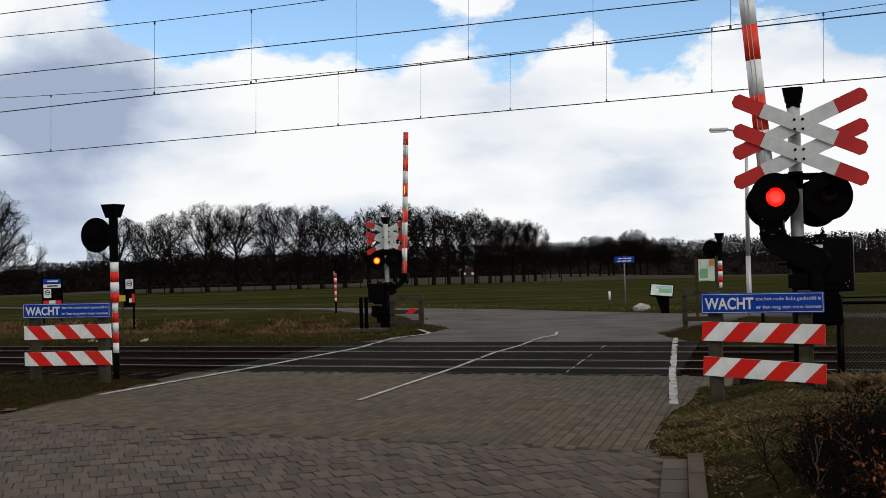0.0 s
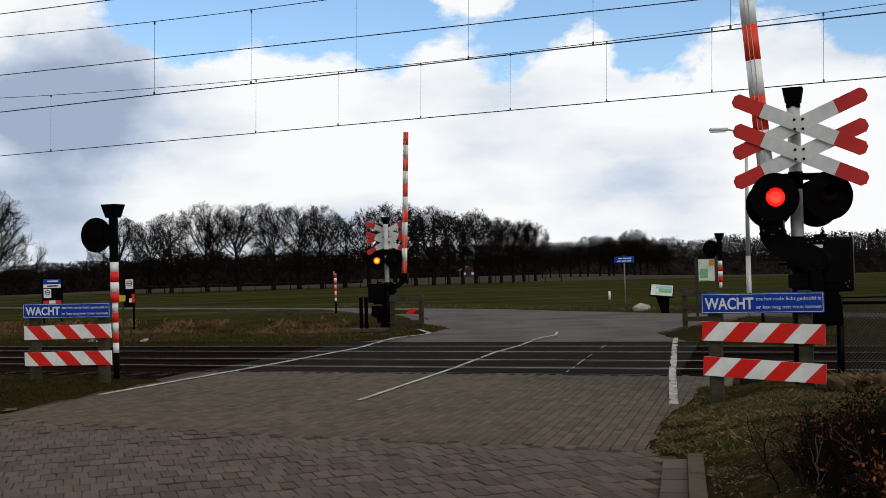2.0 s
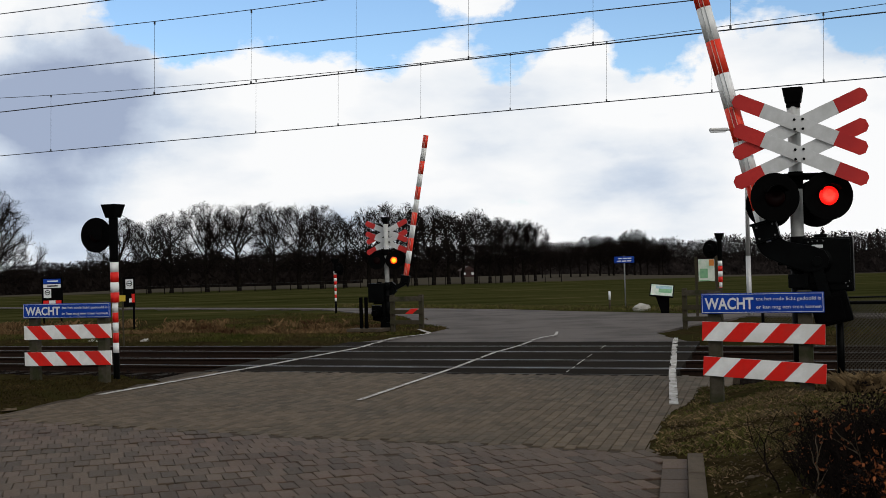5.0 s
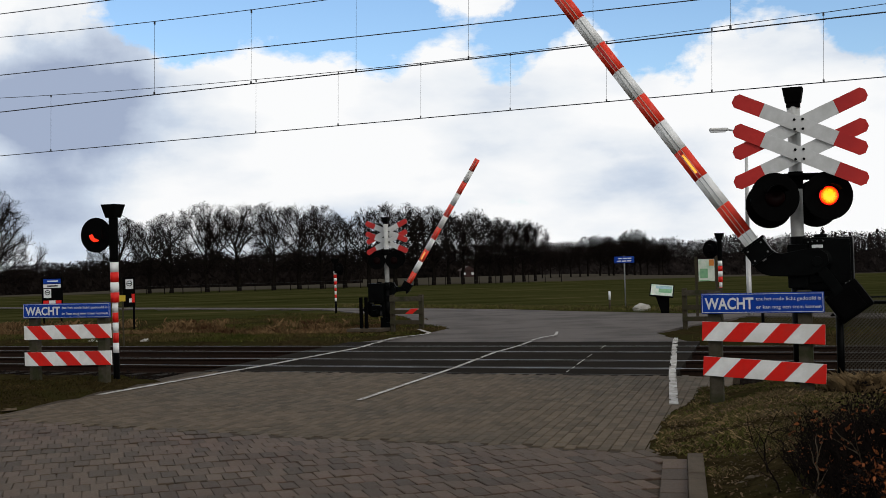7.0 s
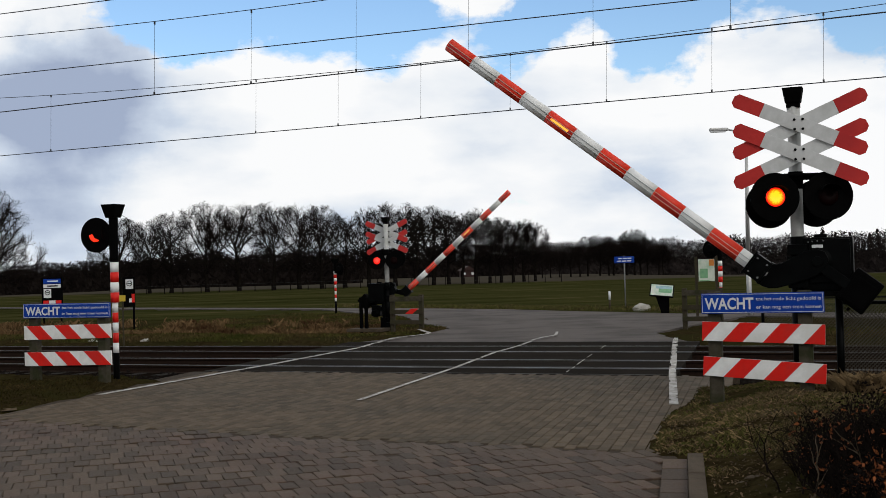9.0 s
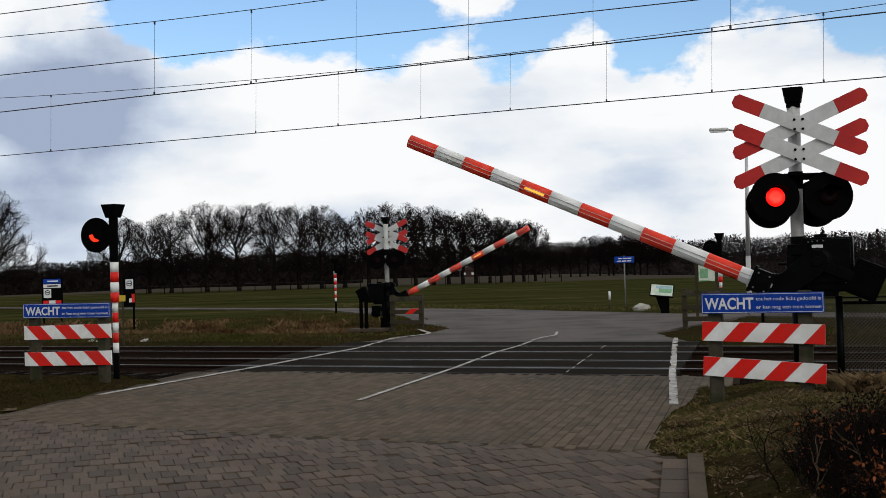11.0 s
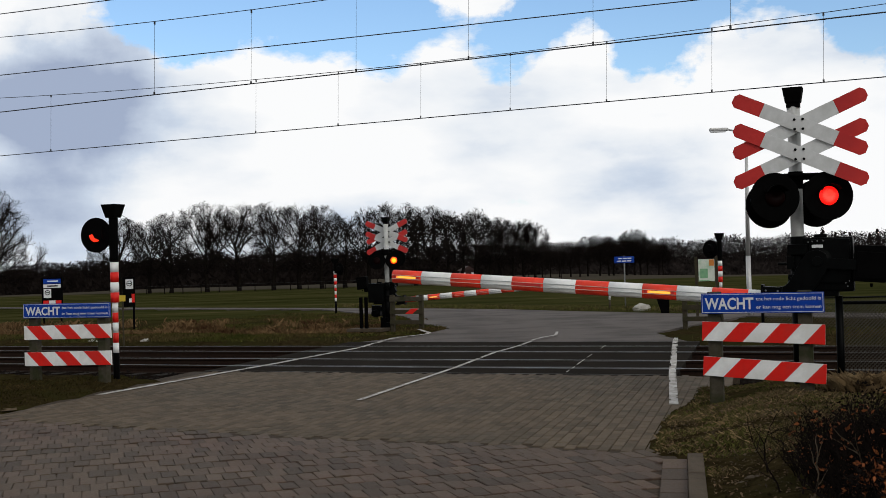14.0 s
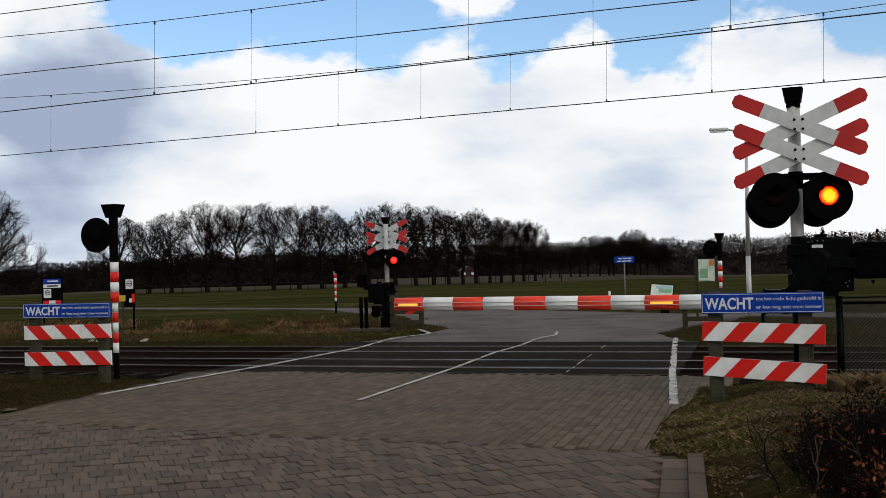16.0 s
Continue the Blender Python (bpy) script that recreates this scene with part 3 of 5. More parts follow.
# ---------------------------------------------------------------- the crossing signal with its boom
def board(outline_len, w, tilt, y, cx, cz, white, red, parent, tip=0.35):
    """One arm of the warning cross: white middle, red ends with cut corners."""
    m = Matrix.Translation((cx, y, cz)) @ Matrix.Rotation(radians(tilt), 4, "Y")
    L, h, c = outline_len / 2, w / 2, 0.045
    arm = part("cross_arm", Geo().prism([(-L + tip, -h), (L - tip, -h), (L - tip, h), (-L + tip, h)], -0.006, 0.006), white, parent, "grey-white board with red ends", bevel=0.002, at=m)
    for sgn in (-1, 1):
        o = [(sgn * (L - tip), -h), (sgn * (L - c), -h), (sgn * L, -h + c), (sgn * L, h - c), (sgn * (L - c), h), (sgn * (L - tip), h)]
        part("arm_end", Geo().prism(o, -0.007, 0.007), red, arm, "dark red end", bevel=0.002)
    return arm


CORES = {}


def lamp_head(parent, x, z, y, face, glow, hood=True):
    """A round black backboard with a dark lens; face -1 looks to -y. Returns the glowing lens that slides forward when lit."""
    m = Matrix.Translation((x, y, z)) @ Matrix.Rotation(0 if face < 0 else math.pi, 4, "Z")
    body = part("lamp_head", Geo().lathe([(0.10, 0.10), (0.09, 0.13), (0.0, 0.15), (-0.01, 0.272), (-0.03, 0.276), (-0.034, 0.27), (-0.032, 0.12), (-0.028, 0.115)], 40), M["black"], parent, "round black lamp backboard", smooth=False, at=m)
    part("lens", Geo().lathe([(-0.026, 0.112), (-0.040, 0.108), (-0.048, 0.08), (-0.052, 0.0)], 28), M["lens_dark"], body, "unlit dark red lens", smooth=True)
    if hood:
        o = Geo()
        n, r = 16, 0.125
        for rr in (r, r + 0.006):
            for yy in (-0.03, -0.20):
                o.v += [(rr * math.cos(a), yy, rr * math.sin(a)) for a in (np.linspace(radians(28), radians(152), n))]
        o.f = [(i, i + 1, n + i + 1, n + i) for i in range(n - 1)] + [(2 * n + i, 3 * n + i, 3 * n + i + 1, 2 * n + i + 1) for i in range(n - 1)] + [(n + i, n + i + 1, 3 * n + i + 1, 3 * n + i) for i in range(n - 1)]
        part("hood", o, M["black"], body, "short black visor")
    # an added glowing disc, no lamp part: gives the red light its overexposed amber
    core = part("overbright_disc", Geo().lathe([(0.0, 0.095), (-0.006, 0.093), (-0.010, 0.07), (-0.012, 0.0)], 28), M["glow_amber"], body, "added amber disc for the overexposed look of the red light", smooth=True, at=Matrix.Translation((0, 0.03, 0)))
    lit = part("lit_lens", Geo().lathe([(0.004, 0.108), (-0.003, 0.106), (-0.006, 0.07), (-0.01, 0.0)], 28), glow, body, "glowing red warning light", smooth=True)
    CORES[lit.name] = core
    return lit


BOOM_R, BOOM_X0, BOOM_D, STRIPE = 0.088, 0.45, 0.45, 0.41


def crossing_signal(m, name_label, z_pivot, z_lamp, z_cross, z_top, head_turn, group, side, x_pivot, z_shaft, reach, weight_x, weight_z, grip):
    sig = thing("crossing_signal", m, name_label, "crossing signal", group)
    part("mast", Geo().tube((0.05, 0, 1.0), (0.05, 0, z_top - 0.22), 0.073, 0.073, 20), M["mast_white"], sig, "grey-white round steel mast", smooth=True)
    part("mast_foot", Geo().tube((0.05, 0, -0.25), (0.05, 0, z_pivot + 0.33), 0.088, 0.088, 20).box((0.05, 0, 0.02), (0.34, 0.34, 0.05)), M["gear_green"], sig, "black lower mast with foot plate", smooth=True)
    cap = Geo()
    for (z0, a, b), (z1, c, d) in (((z_top - 0.23, 0.075, 0.07), (z_top - 0.17, 0.075, 0.07)), ((z_top - 0.17, 0.085, 0.085), (z_top, 0.112, 0.105))):
        p = [(0.05 + i * a, j * b, z0) for i, j in ((-1, -1), (1, -1), (1, 1), (-1, 1))] + [(0.05 + i * c, j * d, z1) for i, j in ((-1, -1), (1, -1), (1, 1), (-1, 1))]
        cap.add(p, [(3, 2, 1, 0), (4, 5, 6, 7), (0, 1, 5, 4), (1, 2, 6, 5), (2, 3, 7, 6), (3, 0, 4, 7)])
    part("bell_box", cap, M["black"], sig, "black flared bell housing", bevel=0.008)
    cx = 0.12
    for dz in (0.17, -0.17):
        board(1.58, 0.165, -22.8, -0.190, cx, z_cross + dz, M["dull_white"], M["dull_red"], sig)
        board(1.58, 0.165, 25.3, -0.215, cx, z_cross + dz, M["dull_white"], M["dull_red"], sig)
        part("bracket", Geo().box((0.07, -0.12, z_cross + dz), (0.12, 0.14, 0.05)), M["black"], sig, bevel=0.004)
        for bx in (-0.045, 0.045):
            for bz in (-0.055, 0.055):
                part("bolt", Geo().tube((cx + bx, -0.221, z_cross + dz + bz), (cx + bx, -0.236, z_cross + dz + bz), 0.016, 0.012, 8), M["black"], sig)
    # the lamps on their cross bar
    turn = Matrix.Translation((0.05, 0, 0)) @ Matrix.Rotation(radians(head_turn), 4, "Z")
    arm = part("lamp_bar", Geo().box((0.05, 0, z_lamp + 0.24), (0.5, 0.06, 0.07)).box((0.05, -0.12, z_lamp + 0.255), (0.5, 0.26, 0.02)).tube((0.0, 0, z_lamp + 0.1), (0.0, 0, z_lamp + 0.3), 0.083, 0.083, 16), M["black"], sig, "black lamp bracket", bevel=0.004, at=turn)
    lits = []
    for x in (-0.31, 0.285):
        lits.append(lamp_head(sig, 0, 0, 0, -1, M["glow_bright_red"]))
        lits[-1].parent.matrix_basis = turn @ Matrix.Translation((x, -0.24, z_lamp))
    for x in (-0.25, 0.29):
        lits.append(lamp_head(sig, 0, 0, 0, 1, M["glow_bright_red"], False))
        lits[-1].parent.matrix_basis = turn @ Matrix.Translation((x, 0.20, z_lamp - 0.06)) @ Matrix.Rotation(math.pi, 4, "Z")
    # the machine box beside the mast
    zp = z_pivot
    gear = part("gear_box", Geo().box((0.375, 0.06, zp + 0.0), (0.55, 0.26, 0.62)), M["gear_green"], sig, "black cast machine box", bevel=0.03)
    part("gear_lid", Geo().box((0.40, -0.085, zp + 0.04), (0.44, 0.03, 0.50)), M["gear_green"], gear, bevel=0.012)
    part("gear_top", Geo().box((0.30, 0.05, zp + 0.325), (0.14, 0.12, 0.05)), M["gear_green"], gear, "raised cap on the box", bevel=0.015)
    part("shaft_dome", Geo().lathe([(-0.095, 0.16), (-0.125, 0.15), (-0.15, 0.12), (-0.165, 0.07), (-0.17, 0.0)], 24), M["gear_green"], gear, "domed shaft housing", smooth=True, at=Matrix.Translation((x_pivot, 0.0, z_shaft)))
    part("foot_flange", Geo().box((0.33, 0.04, zp - 0.335), (0.30, 0.2, 0.06)), M["gear_green"], gear, bevel=0.01)
    for bx, bz in ((0.17, 0.26), (0.215, 0.265), (0.27, 0.27), (0.335, 0.27), (0.56, -0.21), (0.60, -0.19), (0.58, -0.25)):
        part("bolt", Geo().tube((bx, -0.072, zp + bz), (bx, -0.112, zp + bz), 0.009, 0.008, 6), M["mast_grey"], gear)
    part("type_plate", Geo().box((0.27, -0.104, zp + 0.21), (0.12, 0.006, 0.036)), M["letter"], gear, "small white plate")
    part("lock_handle", Geo().tube((-0.02, -0.06, zp + 0.02), (-0.17, -0.07, zp + 0.02), 0.016, 0.016, 8).box((-0.03, -0.05, zp + 0.03), (0.08, 0.08, 0.15)), M["gear_green"], sig, "short black lock handle", bevel=0.003)
    part("shaft_end", Geo().tube((x_pivot, -0.02, z_shaft), (x_pivot, -0.20, z_shaft), 0.07, 0.055, 16), M["gear_green"], gear, bevel=0.004)
    for dz, hz in ((-0.18, 0.16), (0.18, 0.12)):
        part("clamp", Geo().box((0.05, 0, zp + dz), (0.22, 0.22, hz)), M["gear_green"], sig, "bolted mast clamp", bevel=0.01)
    # the boom turns on the machine's shaft; it lies along -x when down
    piv = Matrix.Translation((x_pivot, -0.125, z_shaft))
    boom = part("boom", Geo().tube((-BOOM_X0 + 0.1, 0, -BOOM_D), (-reach + 0.01, 0, -BOOM_D), BOOM_R * 0.6, BOOM_R * 0.6, 16), M["steel"], sig, "red and white striped boom", smooth=True, at=piv)
    neck = Geo()
    o = [(0.09, 0.09), (0.115, -0.02), (0.095, -0.13), (0.02, -0.26), (-0.09, -0.41), (-0.17, -0.51), (-0.24, -0.565), (-0.31, -0.59), (-0.40, -0.595), (-0.40, -0.305), (-0.345, -0.30), (-0.30, -0.25), (-0.25, -0.15), (-0.18, 0.0), (-0.10, 0.105), (0.0, 0.135)]
    neck.prism([(x if x > -0.2 else x + grip, z) for x, z in o], -0.045, 0.05)
    part("boom_neck", neck, M["gear_green"], boom, "curved black boom holder", bevel=0.012)
    clamp = part("boom_clamp", Geo().box((-0.47 + grip, 0, -BOOM_D), (0.21, 0.17, 0.27)), M["gear_green"], boom, "black bolted boom clamp", bevel=0.012)
    part("flange", Geo().box((-0.585 + grip, 0, -BOOM_D), (0.025, 0.20, 0.31)), M["gear_green"], clamp, bevel=0.004)
    part("flange", Geo().box((-0.375 + grip, 0, -BOOM_D), (0.02, 0.19, 0.29)), M["gear_green"], clamp, bevel=0.004)
    for bx, bz in ((-0.54 + grip, 0.09), (-0.54 + grip, -0.09), (-0.41 + grip, 0.09), (-0.41 + grip, -0.09)):
        part("bolt", Geo().tube((bx, -0.084, bz - BOOM_D), (bx, -0.098, bz - BOOM_D), 0.012, 0.010, 8), M["mast_grey"], clamp)
    cw = Geo().box((weight_x / 2, -0.02, -0.02), (weight_x, 0.04, 0.12))
    part("balance_arm", cw, M["gear_green"], boom, bevel=0.006)
    slab_w = part("counterweight", Geo().box((weight_x, 0.06, weight_z), (0.35, 0.20, 0.41)), M["black"], boom, "black slab counterweight", bevel=0.03)
    part("cover_plate", Geo().box((weight_x, 0.06, weight_z - 0.02), (0.28, 0.225, 0.30)), M["black"], slab_w, bevel=0.012)
    part("drain_plug", Geo().tube((weight_x + 0.02, 0.06, weight_z - 0.22), (weight_x + 0.02, 0.06, weight_z - 0.26), 0.02, 0.012, 8), M["black"], slab_w)
    n_str = 12
    strips = {}
    for k in range(n_str):
        x0 = -reach + k * STRIPE
        step = min(STRIPE, -BOOM_X0 + grip - x0)
        if step < 0.05:
            continue
        mt = M["boom_red"] if k % 2 == 0 else M["white"]
        r0 = BOOM_R * (0.97 + 0.05 * k / n_str)
        prof = Geo()
        ring = [(r0 * math.cos(a) * 0.72, r0 * math.sin(a)) for a in np.linspace(0, 2 * math.pi, 17)[:-1]]
        prof.add([(x0, y, z - BOOM_D) for y, z in ring] + [(x0 + step, y, z - BOOM_D) for y, z in ring], [(i, (i + 1) % 16, 16 + (i + 1) % 16, 16 + i) for i in range(16)] + [tuple(reversed(range(16))), tuple(range(16, 32))])
        stripe = part("stripe", prof, mt, boom, smooth=True)
        edges = Geo()
        for face in (-1, 1):
            for dz in (0.020, -0.026):
                edges.box((x0 + step / 2, face * r0 * 0.705, dz - BOOM_D), (step - 0.004, 0.012, 0.007))
        part("channel_edge", edges, M["edge_pale"] if k % 2 == 0 else M["edge_grey"], stripe, "thin edges of the lamp channel")
        if k in (0, 4, 8):
            part("lamp_strip", Geo().box((x0 + step / 2, -r0 * 0.71, -0.003 - BOOM_D), (step * 0.86, 0.014, 0.03)).box((x0 + step / 2, r0 * 0.71, -0.003 - BOOM_D), (step * 0.86, 0.014, 0.03)), M["dull_red"], boom, "dark red lamp strip")
            lamp = Geo().box((0, side * r0 * 0.71, 0), (step * 0.66, 0.018, 0.028))
            strips[k] = (part("lit_strip", lamp, M["glow_strip"], boom, "glowing boom lamp", at=Matrix.Translation((x0 + step / 2, 0, -0.003 - BOOM_D))), x0 + step / 2)
    return sig, boom, piv, lits, strips


NEAR = crossing_signal(pose(4.03, 13.0, 0.15, 0, 0, TURN), "level crossing signal with double warning cross and striped boom", 1.43, 2.205, 2.856, 3.47, 20, "crossing signals", -1, 0.268, 1.47, 5.25, 0.56, 0.0, 0.0)
FAR = crossing_signal(pose(-1.76, 36.0, -0.22, 0, 0, TURN + 180), "distant level crossing signal seen from behind with striped boom", 1.17, 2.25, 2.95, 3.58, 20, "crossing signals", 1, -0.03, 1.345, 4.93, 0.97, 0.22, 0.15)
part("motor_housing", Geo().box((0.42, -0.02, 0.60), (0.30, 0.30, 0.34)).box((0.24, 0, 0.66), (0.30, 0.14, 0.12)).tube((0.40, 0.1, 0.52), (0.40, 0.32, 0.52), 0.13, 0.10, 14).tube((0.16, 0.05, 0.3), (0.16, 0.05, 1.1), 0.06, 0.07, 10), M["gear_green"], FAR[0], "black motor housing and linkage", bevel=0.015)
part("link_arm", Geo().prism([(-0.26, 1.22), (-0.10, 1.06), (0.36, 0.84), (0.42, 0.95), (0.30, 1.10), (0.05, 1.26), (-0.18, 1.36)], -0.1, 0.02), M["gear_green"], FAR[0], "slanting black link arm", bevel=0.01)
part("cable_box", Geo().box((0.14, -0.02, 0.22), (0.26, 0.24, 0.34)).box((-0.05, 0.05, 0.12), (0.2, 0.2, 0.22)), M["gear_green"], FAR[0], "low black cable box", bevel=0.015)


# ---------------------------------------------------------------- fences with the warning sign
def guard_fence(m, mirror, drop, width, group):
    f = thing("guard_fence", m, "concrete posts with red and white planks and blue warning sign", "guard fence", group)
    w = width / 2
    for x in (-w + 0.13, w - 0.21):
        part("post", Geo().box((x, 0.09, 0.52), (0.15, 0.12, 1.62)), M["concrete"], f, "mossy grey concrete post", bevel=0.02)
    for z, lean in ((0.87, drop[0]), (0.46, drop[1])):
        tilt = Matrix.Translation((0, 0, z)) @ Matrix.Rotation(math.atan2(lean, width), 4, "Y")
        plank = part("plank", Geo().box((0, 0, 0), (width, 0.02, 0.215)), M["white"], f, "plank with red and white slanting stripes", bevel=0.003, at=tilt)
        h, pitch, sl = 0.1075, 0.331 * width, 0.143 * width
        k = -0.485
        while k < 4:
            a = -w + k * pitch
            q = [(a, -h), (a + pitch / 2, -h), (a + pitch / 2 + mirror * sl, h), (a + mirror * sl, h)]
            # trim the slanted stripe to the plank's ends
            poly = q
            for side, lim in ((1, -w), (-1, w)):
                cut = []
                for p0, p1 in zip(poly, poly[1:] + poly[:1]):
                    in0, in1 = side * (p0[0] - lim) >= 0, side * (p1[0] - lim) >= 0
                    if in0:
                        cut.append(p0)
                    if in0 != in1:
                        tt = (lim - p0[0]) / (p1[0] - p0[0])
                        cut.append((lim, p0[1] + tt * (p1[1] - p0[1])))
                poly = cut
                if len(poly) < 3:
                    break
            if len(poly) >= 3:
                part("red_stripe", Geo().prism(poly, -0.0125, -0.009), M["white_red_red"], plank)
            k += 1
    sign = part("warning_sign", Geo().box((0, -0.01, 1.20), (width, 0.025, 0.225)), M["sign_blue"], f, "blue sign with white lettering", bevel=0.008)
    rim = Geo()
    for zz in (1.20 - 0.1, 1.20 + 0.1):
        rim.box((0, -0.0235, zz), (width - 0.025, 0.003, 0.005))
    for xx in (-w + 0.012, w - 0.012):
        rim.box((xx, -0.0235, 1.2), (0.005, 0.003, 0.2))
    part("sign_border", rim, M["letter"], sign)
    for text, size, x, z, wide in (("WACHT", 0.178, -w + 0.034 * width, 1.137, 0.405 * width), ("tot het rode licht gedoofd is", 0.056, -w + 0.455 * width, 1.228, 0.52 * width), ("er kan nog een trein komen", 0.056, -w + 0.455 * width, 1.138, 0.52 * width)):
        me = writing(text, size, 0.004, 0.0042 if size > 0.1 else 0.0)
        xs = [v.co.x for v in me.vertices]
        me.transform(Matrix.Diagonal((wide / (max(xs) - min(xs)), 1, 1, 1)))
        me.materials.append(M["letter"])
        part("lettering", me, M["letter"], sign, at=Matrix.Translation((x, -0.024, z)))
    return f


guard_fence(pose(3.505, 12.5, -0.022, 0, 0, TURN), 1, (0.045, 0.085), 1.315, "guard fences")
guard_fence(pose(-5.85, 17.5, -0.03, 0, 0, TURN), -1, (-0.03, -0.035), 1.67, "guard fences")


# ---------------------------------------------------------------- other lights and posts of the crossing
def light_post(m, z_top, label, bands, turn, lit_side):
    """A banded post with one round lamp at its side and a bell housing on top."""
    p = thing("light_post", m, label, "light post", "banded light posts")
    z1 = bands[0] + bands[1] * bands[2]
    part("post", Geo().tube((0, 0, -0.2), (0, 0, bands[0]), 0.05, 0.05, 18), M["black"], p, "black post foot", smooth=True)
    for k in range(bands[2]):
        z = bands[0] + k * bands[1]
        part("band", Geo().tube((0, 0, z), (0, 0, z + bands[1]), 0.066 if k > bands[2] - 5 else 0.046, None, 18), M["white"] if k % 2 == 0 else M["white_red_red"], p, smooth=True)
    part("upper_post", Geo().tube((0, 0, z1), (0, 0, z_top - 0.2), 0.07, 0.07, 18).box((-0.06, 0, z_top - 0.48), (0.12, 0.12, 0.34)), M["black"], p, "black upper post", bevel=0.006)
    cap = Geo()
    a, c, zt, zb = 0.085, 0.135, z_top, z_top - 0.21
    cap.add([(i * a, j * a, zb) for i, j in ((-1, -1), (1, -1), (1, 1), (-1, 1))] + [(i * c, j * c, zt) for i, j in ((-1, -1), (1, -1), (1, 1), (-1, 1))], [(3, 2, 1, 0), (4, 5, 6, 7), (0, 1, 5, 4), (1, 2, 6, 5), (2, 3, 7, 6), (3, 0, 4, 7)])
    part("bell_box", cap, M["black"], p, "black flared bell housing", bevel=0.008)
    lit = lamp_head(p, 0, 0, 0, -1, M["glow_red"], False)
    lit.parent.matrix_basis = Matrix.Translation((-0.28, -0.05, z_top - 0.475)) @ Matrix.Rotation(radians(turn), 4, "Z")
    # a deep visor that leaves only a sickle of the lens in view
    part("hood", Geo().prism([(-0.14, -0.02), (-0.02, 0.02), (0.02, -0.05), (0.14, -0.10), (0.14, 0.14), (-0.14, 0.14)], -0.10, -0.085), M["black"], lit.parent, "deep black visor")
    return p, lit


POST = light_post(pose(-5.17, 17.75, -0.03, 0, 0, TURN), 2.84, "red and white banded post with a black warning lamp", (0.51, 0.158, 9), 5, -1)
light_post(pose(-4.85, 50.5, -0.2, 0, 0, TURN + 150), 2.45, "distant red and white banded post with a black warning lamp", (0.55, 0.148, 9), 0, -1)
light_post(pose(8.32, 34.0, -0.22, 0, 0, TURN), 2.72, "red and white banded post with a black warning lamp", (0.45, 0.16, 9), 150, -1)

# guard fence on the far side, seen from behind: grey wooden backs
def back_fence(m, label):
    f = thing("back_fence", m, label, "guard fence", "guard fences seen from behind")
    for x in (-0.72, 0.25):
        part("post", Geo().box((x, 0, 0.45), (0.13, 0.12, 1.35)), M["wood"], f, "dark weathered post", bevel=0.015)
    for z, mt, w in ((1.0, "concrete", 0.15), (0.60, "wood", 0.13), (0.28, "wood", 0.13)):
        part("plank", Geo().box((-0.22, -0.09, z), (1.12, 0.03, w)), M[mt], f, "grey back of a plank", bevel=0.006)
    part("red_stripe", Geo().prism([(-0.25, 0.54), (0.0, 0.54), (0.2, 0.7), (-0.05, 0.7)], -0.112, -0.107), M["white_red_red"], f)
    return f


back_fence(pose(-0.95, 34.9, -0.24, 0, 0, TURN), "low guard fence seen from behind beside the far signal")
back_fence(pose(7.35, 31.2, -0.2, 0, 0, TURN), "low guard fence seen from behind at the far verge")

# relay cabinet and post beside the far signal
cab = thing("relay_post", pose(-2.55, 35.6, -0.22, 0, 0, TURN), "dark twin steel support beside the far signal", "support post")
for x in (-0.09, 0.09):
    part("leg", Geo().box((x, 0, 0.45), (0.08, 0.10, 1.2)), M["black"], cab, bevel=0.006)
part("slab", Geo().box((0.1, 0.1, 0.02), (1.2, 0.7, 0.1)), M["kerb"], cab, "low concrete slab", bevel=0.02)


# street lamp, name sign, map board, information desk, stone, bollard
def street_lamp(m):
    p = thing("street_lamp", m, "slender grey street lamp on a tapered steel pole", "street lamp")
    part("pole", Geo().tube((0, 0, -0.3), (0, 0, 2.0), 0.085, 0.08, 16).tube((0, 0, 2.0), (0.06, 0, 6.2), 0.075, 0.045, 16), M["steel"], p, smooth=True)
    part("arm", Geo().tube((0.06, 0, 6.15), (-0.55, 0, 6.28), 0.03, 0.03, 10), M["steel"], p, smooth=True)
    h = part("lamp_housing", Geo().box((-0.85, 0, 6.29), (0.62, 0.2, 0.10)), M["steel"], p, "flat lamp housing", bevel=0.03)
    part("diffuser", Geo().box((-0.88, 0, 6.22), (0.5, 0.16, 0.05)), M["letter"], h, "pale glass bowl", bevel=0.02)


street_lamp(pose(10.25, 38.0, -0.2, 0, 0, 0))


def bars(parent, mat, x0, x1, z, h, y, n):
    for k in range(n):
        a = x0 + (x1 - x0) * k / n
        part("line", Geo().box((a + (x1 - x0) / n * 0.42, y, z), ((x1 - x0) / n * 0.8, 0.004, h)), mat, parent)


name_sign = thing("street_sign", pose(7.6, 47.5, -0.2, 0, 0, -8), "blue street name sign on a thin grey pole", "street sign")
part("pole", Geo().tube((0, 0, -0.2), (0.0, 0, 2.2), 0.028, 0.028, 12), M["mast_grey"], name_sign, smooth=True)
plate = part("plate", Geo().box((0, -0.045, 2.03), (0.82, 0.03, 0.27)), M["sign_blue"], name_sign, "blue plate with unreadable white lines", bevel=0.01)
bars(plate, M["letter"], -0.25, 0.33, 2.085, 0.045, -0.062, 3)
bars(plate, M["letter"], -0.3, 0.33, 1.975, 0.045, -0.062, 3)

